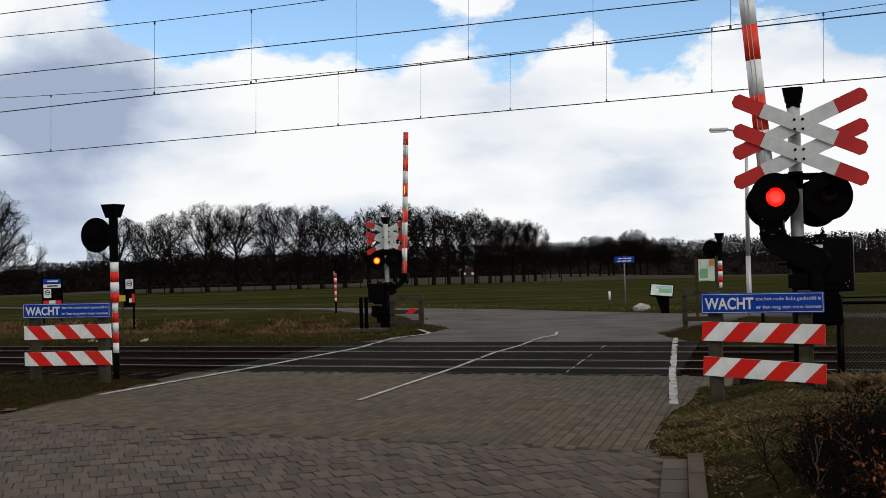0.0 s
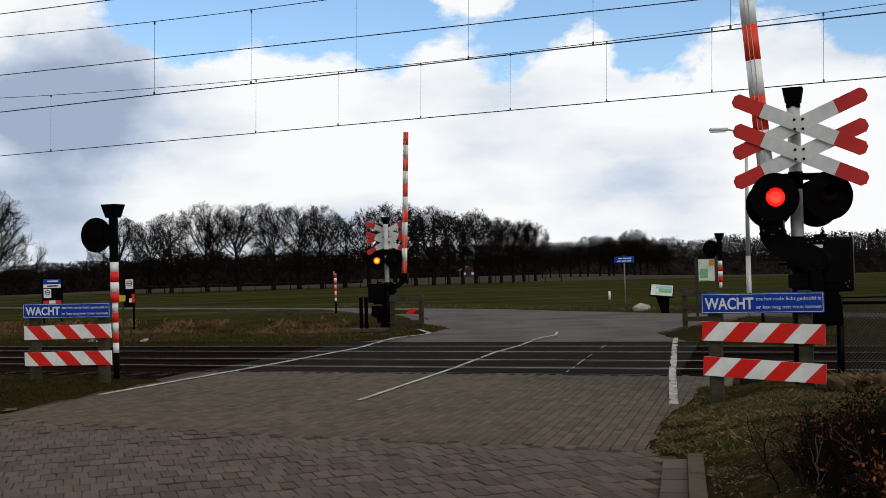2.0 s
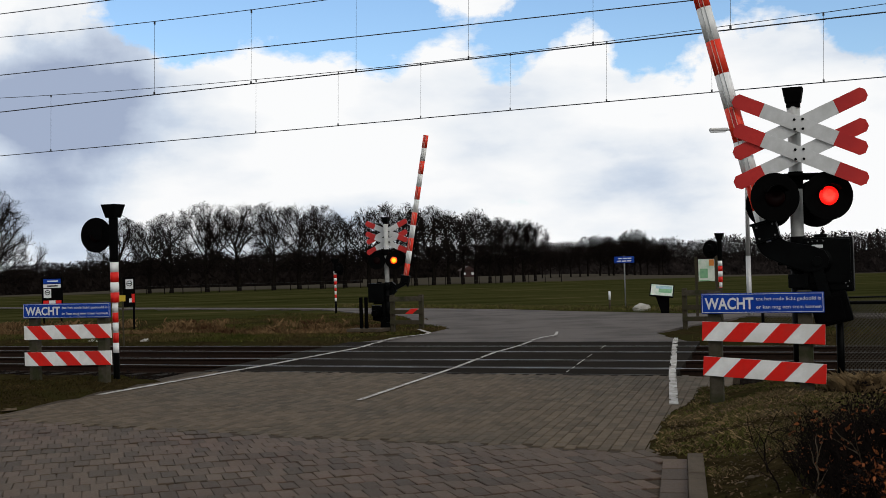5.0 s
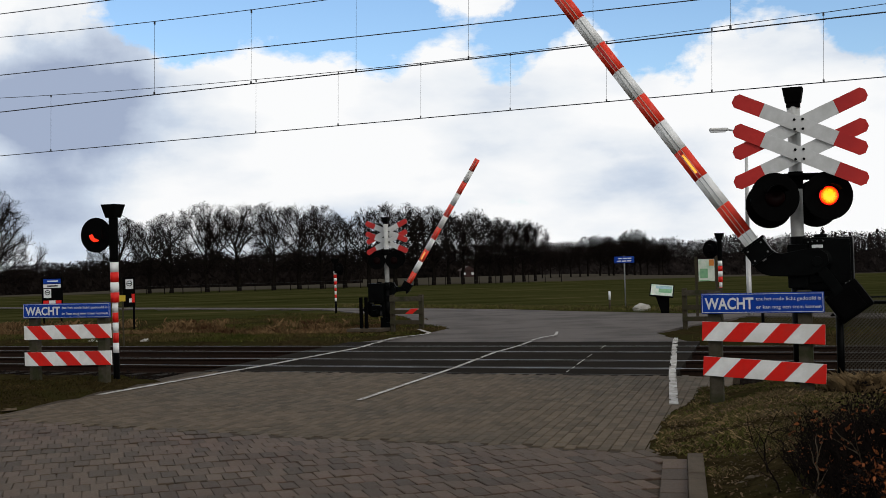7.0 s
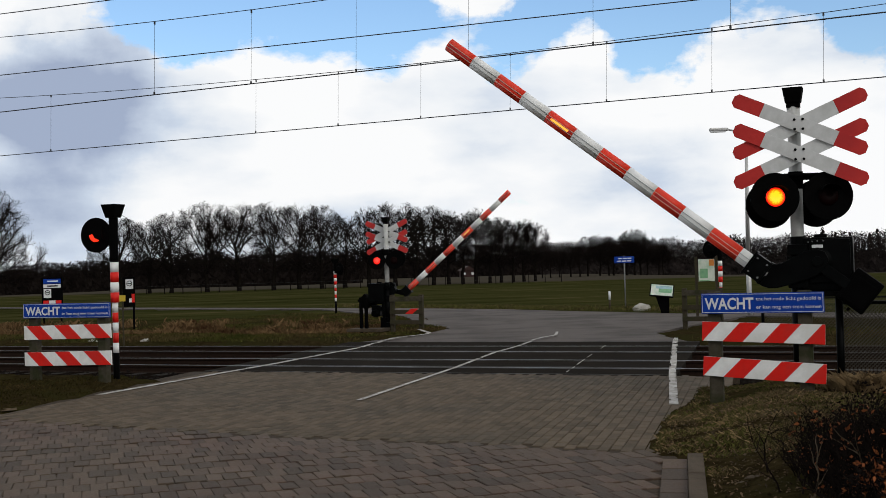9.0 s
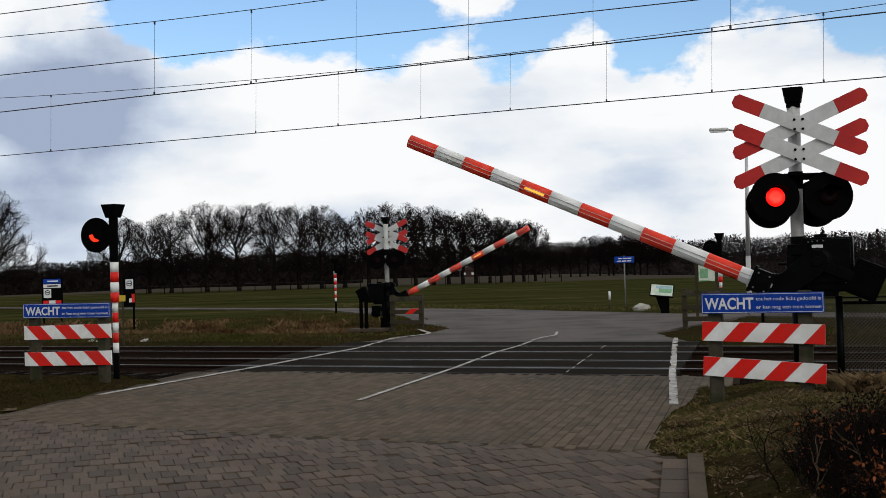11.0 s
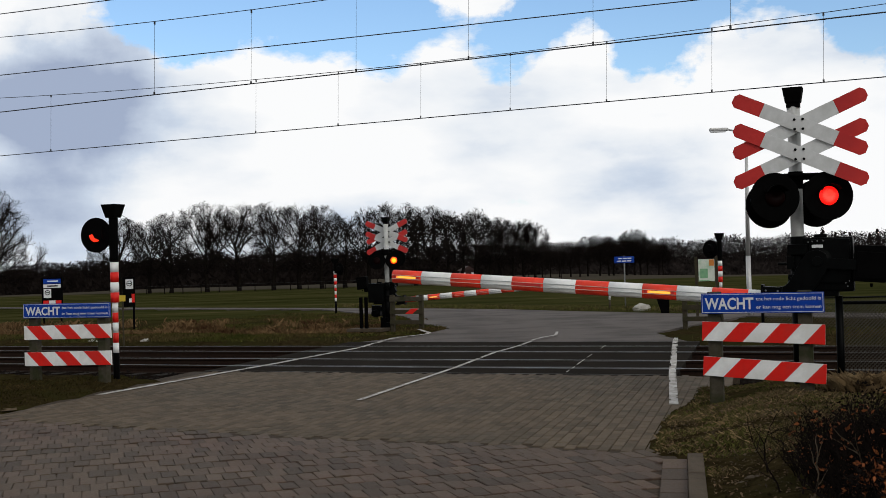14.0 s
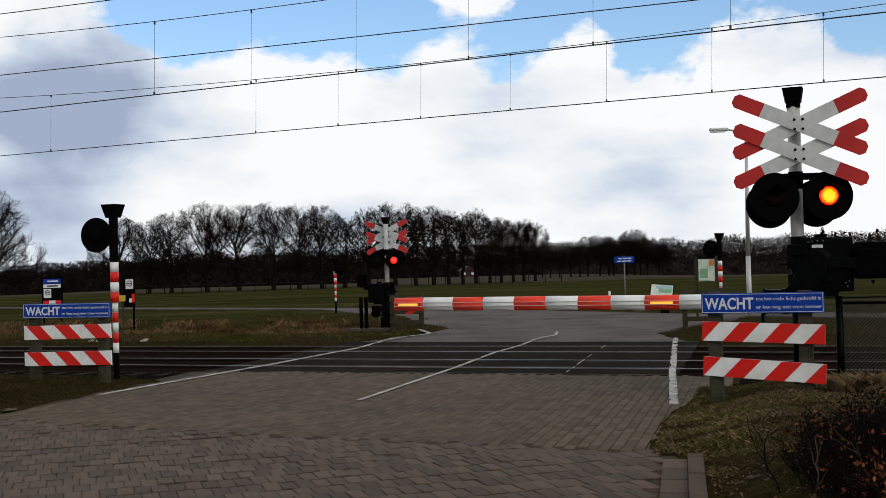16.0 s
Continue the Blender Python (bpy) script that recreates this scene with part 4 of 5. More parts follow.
M["map_paper"] = surface("map_paper", (0.5, 0.56, 0.48), (0.62, 0.66, 0.58), 6, 0.6, 0.0, c3=(0.35, 0.5, 0.38), big=5.0)
M["orange"] = surface("orange_print", (0.5, 0.16, 0.02), (0.55, 0.2, 0.03), 12, 0.6, 0.0)
M["map_sky"] = surface("blue_print", (0.22, 0.36, 0.42), (0.34, 0.48, 0.52), 8, 0.6, 0.0)
M["map_green"] = surface("green_print", (0.12, 0.3, 0.16), (0.2, 0.4, 0.22), 12, 0.6, 0.0)
board_map = thing("map_board", pose(8.35, 36.0, -0.22, 0, 0, -12), "wooden framed route map board", "map board")
for x in (-0.3, 0.33):
    part("post", Geo().box((x, 0, 0.95), (0.09, 0.09, 2.15)), M["wood"], board_map, "weathered wooden post", bevel=0.01)
sheet = part("map_sheet", Geo().box((0.02, -0.04, 1.60), (0.50, 0.03, 0.70)), M["map_paper"], board_map, "pale printed map", bevel=0.004)
part("print", Geo().box((0.18, -0.057, 1.84), (0.15, 0.004, 0.20)), M["orange"], sheet, "orange corner print")
part("print", Geo().box((-0.05, -0.057, 1.27), (0.34, 0.004, 0.03)), M["map_green"], sheet)
part("print", Geo().box((-0.06, -0.057, 1.50), (0.24, 0.004, 0.3)), M["map_green"], sheet)

desk = thing("information_desk", pose(7.95, 41.3, -0.22, 0, 0, -10), "slanted information panel on a dark pedestal", "information panel")
part("pedestal", Geo().prism([(-0.26, 0.75), (-0.06, 0.1), (-0.06, -0.1), (0.24, -0.1), (0.26, 0.75)], -0.12, 0.14), M["black"], desk, "dark wooden pedestal", bevel=0.015)
slope = Matrix.Translation((0, -0.05, 0.86)) @ Matrix.Rotation(radians(-38), 4, "X") @ Matrix.Rotation(radians(7), 4, "Y")
top = part("panel", Geo().box((0, 0, 0), (0.86, 0.05, 0.56)), M["gear_green"], desk, "dark frame", bevel=0.01, at=slope)
part("panel_sheet", Geo().box((0, -0.028, 0), (0.78, 0.006, 0.48)), M["map_paper"], top, "pale printed sheet")
part("picture", Geo().box((0.12, -0.033, 0.04), (0.46, 0.004, 0.30)), M["map_green"], top, "printed landscape picture")
part("picture", Geo().box((0.06, -0.036, 0.12), (0.58, 0.004, 0.12)), M["map_sky"], top, "pale blue printed sky")


def boulder(name, x, y, z, s, label, mat, seed):
    bm = bmesh.new()
    bmesh.ops.create_icosphere(bm, subdivisions=3, radius=1.0)
    for v in bm.verts:
        d = 1 + 0.28 * noise.noise(v.co * 1.6 + Vector((seed, 0, 0))) + 0.1 * noise.noise(v.co * 4.5)
        v.co = Vector((v.co.x * s[0] * d, v.co.y * s[1] * d, v.co.z * s[2] * d))
    me = bpy.data.meshes.new(name)
    bm.to_mesh(me)
    bm.free()
    me.materials.append(mat)
    ob = new(name, me)
    ob.matrix_basis = pose(x, y, z, 0, 0, seed * 40)
    return tagged(ob, label, "stone", "stones on the verge")


M["pale_stone"] = surface("pale_stone", (0.28, 0.27, 0.24), (0.42, 0.41, 0.37), 5, 0.9, 0.5, 30, c3=(0.2, 0.19, 0.15), big=3.0)
boulder("boulder", 7.75, 44.4, -0.12, (0.42, 0.3, 0.2), "large pale boulder lying in the grass", M["pale_stone"], 1.3)
boulder("stone", -7.75, 29.2, -0.05, (0.14, 0.12, 0.13), "pale stone on the track verge", M["pale_stone"], 2.3)
boulder("stone", -9.35, 30.0, -0.05, (0.15, 0.12, 0.09), "pale stone on the track verge", M["pale_stone"], 3.1)
boulder("stone", -9.1, 29.85, -0.06, (0.13, 0.12, 0.09), "pale stone on the track verge", M["pale_stone"], 4.4)
boulder("stone", 2.24, 8.35, 0.02, (0.075, 0.06, 0.05), "small rough stone lying on bare soil", M["kerb"], 5.2)
boulder("stone", 2.13, 8.25, 0.01, (0.05, 0.05, 0.035), "small rough stone lying on bare soil", M["kerb"], 6.2)

bol = thing("bollard", pose(6.75, 46.2, -0.22), "slim dark bollard with a white band", "bollard")
part("shaft", Geo().tube((0, 0, -0.1), (0, 0, 0.42), 0.042, 0.042, 14), M["wood"], bol, smooth=True)
part("band", Geo().tube((0, 0, 0.42), (0, 0, 0.78), 0.045, 0.042, 14), M["letter"], bol, "white band", smooth=True)

# road sign boards and the yellow marker across the line
def sign_board(m, w, h, label, plates, legs):
    p = thing("sign_board", m, label, "sign board", "boards beside the far lane")
    part("panel", Geo().box((0, 0, 0), (w, 0.05, h)), M["black"], p, "black backing panel", bevel=0.008)
    for x in legs:
        part("leg", Geo().box((x, 0.03, -h / 2 - 0.35), (0.07, 0.07, 0.9)), M["black"], p, bevel=0.005)
    for mt, cx, cz, pw, ph in plates:
        part("plate", Geo().box((cx, -0.03, cz), (pw, 0.014, ph)), M[mt], p)
    return p


sb = sign_board(pose(-15.6, 45.0, 1.2, 0, 0, 14), 0.80, 1.10, "black board with blue name plate and zone sign", (("sign_blue", 0, 0.40, 0.66, 0.18), ("letter", 0, 0.21, 0.66, 0.14), ("letter", -0.18, -0.08, 0.28, 0.36), ("white_red_red", -0.24, -0.44, 0.2, 0.15), ("letter", 0.0, -0.44, 0.24, 0.15), ("white_red_red", 0.24, -0.44, 0.2, 0.15)), (-0.33, 0.33))
part("ring", Geo().lathe([(-0.038, 0.10), (-0.046, 0.10), (-0.046, 0.075), (-0.038, 0.075)], 20), M["black"], sb, at=Matrix.Translation((-0.18, 0, -0.05)))
part("disc", Geo().lathe([(-0.044, 0.076), (-0.0485, 0.074)], 20), M["letter"], sb, at=Matrix.Translation((-0.18, 0, -0.05)))
part("line", Geo().box((0, -0.0505, 0), (0.13, 0.003, 0.03)), M["black"], sb, at=Matrix.Translation((-0.18, 0, -0.05)))
part("line", Geo().box((0.02, -0.039, 0.21), (0.4, 0.006, 0.05)), M["black"], sb)
part("line", Geo().box((0.02, -0.039, 0.40), (0.4, 0.006, 0.05)), M["letter"], sb)
sb = sign_board(pose(-11.15, 40.0, 1.15, 0, 0, 10), 0.42, 1.05, "narrow black board with white zone sign", (("letter", 0.02, 0.28, 0.26, 0.34), ("letter", 0.05, -0.3, 0.1, 0.14), ("white_red_red", 0.14, -0.22, 0.1, 0.3)), (0.15,))
part("ring", Geo().lathe([(-0.038, 0.10), (-0.046, 0.10), (-0.046, 0.075), (-0.038, 0.075)], 20), M["black"], sb, at=Matrix.Translation((0.02, 0, 0.3)))
part("disc", Geo().lathe([(-0.044, 0.076), (-0.0485, 0.074)], 20), M["letter"], sb, at=Matrix.Translation((0.02, 0, 0.3)))
part("line", Geo().box((0, -0.0505, 0), (0.13, 0.003, 0.03)), M["black"], sb, at=Matrix.Translation((0.02, 0, 0.3)))
ym = thing("yellow_marker", pose(-8.28, 29.0, -0.05, 0, 0, 10), "small yellow marker plate on a thin pole", "marker post")
part("pole", Geo().tube((0.03, 0, -0.2), (0.03, 0, 1.1), 0.022, 0.022, 8), M["wood"], ym)
part("plate", Geo().box((0, -0.03, 1.18), (0.20, 0.02, 0.16)), M["yellow"], ym, "yellow plate", bevel=0.004)


# ---------------------------------------------------------------- chain-link fence beside the near signal
M["net"] = surface("weathered_net", (0.022, 0.019, 0.014), (0.050, 0.043, 0.032), 10, 0.7, 0.0, spec=0.2)


def chain_fence(m, length, height, cell, label):
    f = thing("chain_link_fence", m, label, "fence", "chain-link fences")
    posts = [0.0, length / 2, length]
    for x in posts:
        part("post", Geo().tube((x, 0, -0.2), (x, 0, height + 0.08), 0.045, 0.045, 12), M["gear_green"], f, "dark green steel post", smooth=True)
    part("top_rail", Geo().tube((0, 0, height), (length, 0, height), 0.02, 0.02, 8), M["gear_green"], f)
    o = Geo()
    n = int(length / cell)
    for k in range(-int(height / cell), n):
        for sgn in (1, -1):
            x0 = k * cell
            a, b = max(0, x0), min(length, x0 + height)
            if b <= a:
                continue
            za, zb = (a - x0), (b - x0)
            if sgn < 0:
                za, zb = height - za, height - zb
            o.tube((a, 0.004 * sgn, za), (b, 0.004 * sgn, zb), 0.0055, 0.0055, 3, False)
    tagged(part("wire_mesh", o, M["net"], f, "diamond wire netting"), kind="stuff")
    return f


chain_fence(pose(4.50, 12.9, 0.12, 0, 0, TURN), 4.0, 1.02, 0.042, "dark green chain-link fence on steel posts")
chain_fence(pose(8.6, 30.6, -0.2, 0, 0, TURN + 6), 9.0, 0.8, 0.09, "low chain-link fence across the line")

# kerb stones at the road's corner
kerb = thing("kerb", Matrix(), "short weathered concrete kerb beside the bank", "", kind="structure")
kp = [(2.065 - 0.21 * (9.5 - y), y) for y in (5.6, 6.6, 7.6, 8.6, 9.5)]
for a, b in zip(kp, kp[1:]):
    d = Vector((b[0] - a[0], b[1] - a[1]))
    m = Matrix.Translation(((a[0] + b[0]) / 2, (a[1] + b[1]) / 2, 0.0)) @ Matrix.Rotation(math.atan2(d.y, d.x), 4, "Z")
    part("kerb_stone", Geo().box((0, 0, -0.03), (d.length - 0.012, 0.13, 0.17)), M["kerb"], kerb, bevel=0.022, at=m)
gutter = [(1.895 - 0.21 * (9.5 - y), y) for y in (5.6, 6.6, 7.6, 8.6, 9.5)]
for a, b in zip(gutter, gutter[1:]):
    d = Vector((b[0] - a[0], b[1] - a[1]))
    for k in range(2):
        c = (a[0] + d.x * (0.25 + 0.5 * k), a[1] + d.y * (0.25 + 0.5 * k))
        m = Matrix.Translation((c[0], c[1], -0.02)) @ Matrix.Rotation(math.atan2(d.y, d.x), 4, "Z")
        part("gutter_stone", Geo().box((0, 0, 0), (d.length / 2 - 0.012, 0.20, 0.055)), M["paver"], kerb, bevel=0.008, at=m)


# ---------------------------------------------------------------- bare trees
def bare_tree(seed, height, spread, crown_from, detail):
    """A short trunk, limbs that arch up and out into a dome, and a crown of ever finer twigs."""
    rng = random.Random(seed)
    trunk, crown = Geo(), Geo()
    mid, half_w = height * 0.50, height * 0.44 * spread
    lift = [noise.noise((seed, k * 1.7, 0.0)) for k in range(8)]

    def room(q):
        """Below 1 inside the crown's uneven dome."""
        a = math.atan2(q.y, q.x) / math.tau * 8 % 8
        k = int(a)
        bump = lift[k] + (lift[(k + 1) % 8] - lift[k]) * (a - k)
        rise = height * (0.50 if q.z > mid else 0.40) * (1 + 0.10 * bump)
        wide = half_w * (1 + 0.16 * bump)
        return (q.x * q.x + q.y * q.y) / (wide * wide) + ((q.z - mid) / rise) ** 2

    def grow(p, d, length, r, level, out):
        n = (4, 4, 3, 2, 2)[level]
        pts, q, dd = [p], Vector(p), Vector(d)
        for i in range(n):
            bend = Vector((rng.uniform(-1, 1), rng.uniform(-1, 1), rng.uniform(-0.7, 0.7))) * (0.13 + 0.05 * level)
            dd = (dd + bend + Vector((0, 0, 0.10 if level < 3 else 0.03))).normalized()
            e = q + dd * length / n
            if room(e) > 1.0 + 0.10 * rng.random():
                e = q + dd * length / n * 0.3
                pts.append(e)
                break
            q = e
            pts.append(q.copy())
        n = len(pts) - 1
        sides = (7, 5, 4, 3, 3)[level]
        for i in range(n):
            out.tube(pts[i], pts[i + 1], r * (1 - 0.6 * i / n), r * (1 - 0.6 * (i + 1) / n), sides, False)
        if level >= detail:
            return
        kids = (0, 0, 8, 8, 7)[level + 1]
        for k in range(kids):
            f = 0.22 + 0.76 * (k + rng.random() * 0.8) / kids
            i = min(n - 1, int(f * n))
            base = pts[i].lerp(pts[i + 1], min(1.0, f * n - i))
            side = Vector((rng.gauss(0, 1), rng.gauss(0, 1), rng.gauss(0.1, 0.8))).normalized()
            nd = (dd * 0.75 + side * rng.uniform(0.55, 1.0)).normalized()
            grow(base, nd, length * rng.uniform(0.38, 0.60), max(0.0105, r * 0.43), level + 1, out)

    top = height * crown_from
    pts = [Vector((0, 0, -0.4)), Vector((rng.uniform(-.1, .1), rng.uniform(-.1, .1), top * 0.5)), Vector((rng.uniform(-.2, .2), rng.uniform(-.2, .2), top)), Vector((rng.uniform(-.4, .4), rng.uniform(-.4, .4), height * 0.55))]
    rad = [0.030 * height, 0.023 * height, 0.020 * height, 0.007 * height]
    for i in range(3):
        trunk.tube(pts[i], pts[i + 1], rad[i], rad[i + 1], 9, False)
    limbs = 13
    for k in range(limbs):
        f = k / (limbs - 1)
        base = pts[2].lerp(pts[3], f * 0.95) if k > 2 else pts[1].lerp(pts[2], 0.7 + 0.15 * k)
        ang = k * 2.4 + rng.uniform(-0.4, 0.4)
        d = Vector((math.cos(ang), math.sin(ang), 0.22 + 1.9 * f * f + rng.uniform(0, 0.35))).normalized()
        grow(base, d, height * (0.52 - 0.12 * f) * rng.uniform(0.9, 1.1), 0.0105 * height * (1 - 0.4 * f), 1, crown)
    return trunk, crown


TREES = []
for sd, hh, sp, cf in ((11, 10.6, 1.12, 0.22), (23, 10.5, 0.95, 0.25), (37, 10.4, 0.74, 0.30), (41, 10.6, 0.62, 0.33), (59, 10.4, 0.68, 0.30), (67, 10.5, 0.84, 0.27)):
    tr, cr = bare_tree(sd, hh, sp, cf, 4)
    TREES.append((tr.mesh("trunk", M["bark"], True), cr.mesh("crown", M["twig"])))


def plant_tree(k, x, y, z, s, turn, label, group):
    t = thing("bare_tree", pose(x, y, z, 0, 0, turn), label, "tree", group)
    part("trunk", TREES[k][0], None, t, at=Matrix.Diagonal((s, s, s, 1)))
    part("crown", TREES[k][1], None, t, at=Matrix.Diagonal((s, s, s, 1)))


trng = random.Random(5)
# the row along the meadow: base points run from the left to the right, the crowns get lower
row = [(-36.0, 126, 0.84), (-33.6, 129, 0.82), (-30.9, 128, 0.88), (-26.6, 127, 1.04), (-23.4, 129, 0.98), (-19.3, 128, 0.94), (-16.6, 130, 1.0), (-13.9, 129, 0.95), (-11.4, 131, 0.9), (-8.6, 130, 0.94), (-5.6, 132, 0.98), (-3.2, 131, 0.90), (-1.2, 133, 0.92),
       (0.6, 134, 0.90), (2.3, 134, 0.86), (3.9, 136, 0.86), (5.6, 137, 0.82), (7.0, 138, 0.80), (8.6, 140, 0.78), (10.0, 141, 0.76), (11.6, 143, 0.72)]
for i, (x, y, s) in enumerate(row):
    kind = (1, 5, 1, 0, 5, 1, 5, 2, 5, 4, 5)[i] if i < 11 else (2, 3, 4, 3, 2, 4)[i % 6]
    plant_tree(kind, x, y, ground_z(x, y) - 0.05, 0.97 * s * trng.uniform(0.96, 1.04), trng.uniform(0, 360), "bare dark beech tree in a long winter row", "trees of the meadow row")
for i in range(15):
    x = 15.5 + i * 1.65 + trng.uniform(-0.4, 0.4)
    y = 176 + i * 1.5
    s = (0.52, 0.5, 0.48, 0.55, 0.6, 0.7, 0.72, 0.76, 0.82, 0.84, 0.82, 0.78, 0.74, 0.7, 0.62)[i]
    plant_tree((5, 2, 1, 4)[i % 4], x, y, ground_z(x, y) - 0.05, 0.84 * s * trng.uniform(0.95, 1.08), trng.uniform(0, 360), "small bare dark tree at the far wood's edge", "trees of the far copse")
plant_tree(0, -29.4, 72, -0.25, 0.74, 40, "large bare tree with wide drooping branches", "trees near the far lane")
plant_tree(1, -30.3, 74, -0.25, 0.70, 100, "large bare tree with wide drooping branches", "trees near the far lane")
plant_tree(2, -32.6, 73, -0.25, 0.80, 10, "large bare tree with wide drooping branches", "trees near the far lane")


# the far woods: a fringe of countless bare twigs over a dark mass
def far_woods(path, n, seed, twig, mat, label):
    rng = random.Random(seed)
    v, f = [], []
    total = [0.0]
    for a, b in zip(path, path[1:]):
        total.append(total[-1] + math.hypot(b[0] - a[0], b[1] - a[1]))
    for k in range(n):
        u = rng.random() * total[-1]
        i = max(j for j in range(len(path) - 1) if total[j] <= u)
        t = (u - total[i]) / (total[i + 1] - total[i])
        a, b = path[i], path[i + 1]
        x, y, z0, h = (p + (q - p) * t for p, q in zip(a, b))
        h *= 0.84 + 0.12 * noise.noise((u * 0.13, seed, 0)) + 0.10 * noise.noise((u * 0.30, seed, 4)) + 0.06 * noise.noise((u * 1.3, seed, 9))
        depth = rng.uniform(0, 9)
        low = rng.random()
        zz = z0 + 1.05 * h * (1 - (1 - low) ** 0.66)
        high = (zz - z0) / h
        size = twig * (rng.uniform(0.30, 0.65) if high > 0.4 else rng.uniform(0.8, 1.6))
        w = size * (0.26 if high > 0.6 else 0.36)
        lean = rng.uniform(-1.1, 1.1)
        k0 = len(v)
        px_, py_ = x + rng.uniform(-0.5, 0.5), y + depth
        v += [(px_ - w, py_, zz - size * 0.5), (px_ + w, py_ + rng.uniform(-.3, .3), zz - size * 0.45), (px_ + lean * size, py_ + rng.uniform(-.3, .3), zz + size * 0.5)]
        f.append((k0, k0 + 1, k0 + 2))
    o = Geo()
    o.v, o.f = v, f
    return solid("far_woods", o, mat, label, "woods", kind="stuff")


far_woods([(-150, 300, -2.2, 9.0), (-108, 300, -2.2, 7.6), (-85, 290, -2.2, 8.2), (-60, 270, -1.5, 8.6), (-30, 260, -0.5, 8.4), (0, 255, -0.3, 8.6), (24, 251, -0.5, 8.2)], 160000, 3, 0.75, M["far_wood"], "dark band of bare winter woods along the horizon")
# the right-hand stretch takes the paler, haze-tinted colour
far_woods([(22, 251, -0.5, 8.2), (50, 246, -1.8, 9.8), (70, 246, -2.1, 10.2), (100, 240, -2.2, 11.2), (140, 235, -2.2, 11.8)], 210000, 4, 0.62, M["pale_wood"], "brown band of bare woods behind the meadow, haze mixed into its colour")


far_woods([(-78, 196, -0.9, 6.2), (-60, 188, -0.5, 5.8), (-42, 180, -0.3, 6.4), (-26, 176, -0.3, 6.0), (-14, 178, -0.3, 4.6)], 48000, 9, 0.7, M["far_wood"], "dark thicket behind the row of trees")


def conifer(x, y, z, h, seed):
    rng = random.Random(seed)
    t = thing("conifer", pose(x, y, z), "dark pine rising from the far woods", "tree", "pines in the far woods")
    part("trunk", Geo().tube((0, 0, 0), (0, 0, h), 0.2, 0.03, 6), M["bark"], t)
    o = Geo()
    for k in range(160):
        zz = h * (0.3 + 0.7 * rng.random())
        r = (h - zz) * 0.42 + 0.25
        a = rng.uniform(0, 6.28)
        e = Vector((math.cos(a) * r * rng.uniform(0.5, 1), math.sin(a) * r * rng.uniform(0.5, 1), zz - rng.uniform(0, 0.5)))
        w = Vector((-math.sin(a), math.cos(a), 0)) * 0.28
        o.add([Vector((0, 0, zz + 0.2)), e + w, e - w], [(0, 1, 2)])
    part("crown", o, M["far_wood"], t)


for k in range(13):
    conifer(80 + k * 4.2 + trng.uniform(-2, 2), 244 + trng.uniform(-3, 3), -2.2, trng.uniform(8.6, 10.8) + k * 0.05, 100 + k)

# crane and radio mast beyond the trees, and a red-roofed house between the trunks
crane = thing("tower_crane", pose(49.0, 400.0, -2.0), "distant pale tower crane behind the woods", "crane")
part("tower", Geo().box((0, 0, 6.0), (0.5, 0.5, 13.0)), M["steel"], crane)
part("jib", Geo().box((-6.5, 0, 11.6), (15.0, 0.4, 0.35)).box((-3, 0, 12.3), (6, 0.2, 0.12)), M["steel"], crane)
part("cabin", Geo().box((0.3, 0, 12.6), (0.5, 0.5, 1.6)), M["steel"], crane)
rm = thing("radio_mast", pose(89.6, 500.0, -2.0), "thin distant radio mast", "mast")
part("shaft", Geo().tube((0, 0, 0), (0, 0, 18.5), 0.2, 0.08, 6), M["wire"], rm)
M["brick_red"] = surface("far_brick", (0.022, 0.007, 0.0055), (0.030, 0.010, 0.007), 2, 0.9, 0.0)
house = thing("house", pose(5.0, 246.0, -0.6, 0, 0, 8), "distant red house half hidden by trees", "house")
part("wall", Geo().box((0, 0, 0.9), (2.6, 5, 1.9)), M["brick_red"], house)
part("roof", Geo().prism([(-1.6, 1.8), (1.6, 1.8), (0, 2.8)], -2.8, 2.8), M["brick_red"], house)
for x in (-0.9, 0.9):
    part("window", Geo().box((x, -2.52, 1.1), (0.5, 0.06, 0.5)), M["dull_white"], house, "pale window")


M["reed_dry"] = surface("withered_grass", (0.15, 0.105, 0.055), (0.22, 0.16, 0.09), 3, 0.9, 0.0, c3=(0.09, 0.06, 0.03), big=0.9, pieces=0.4, islands=True, spec=0.0)
# a wire fence with thin posts before the row of trees
pf = thing("pasture_fence", Matrix(), "thin wooden pasture fence before the tree row", "fence")
for k in range(26):
    x, y = -34 + k * 1.9, 121.5 + 0.33 * k
    part("post", Geo().box((x, y, ground_z(x, y) + 0.45), (0.08, 0.08, 1.0)), M["bark"], pf)
for z in (0.45, 0.85):
    part("fence_wire", Geo().tube((-34, 121.5, z - 0.2), (13.5, 129.75, z - 0.2), 0.008, 0.008, 4), M["wire"], pf)

# withered tussocks under the chain-link fence
def tussock_spot(rng):
    w = rng.uniform(0.2, 3.5)
    x, y = 4.3 + w * EX.x - 0.22 + rng.gauss(0, 0.12), 12.75 + w * EX.y + rng.gauss(-0.2, 0.15)
    return x, y, 1.0


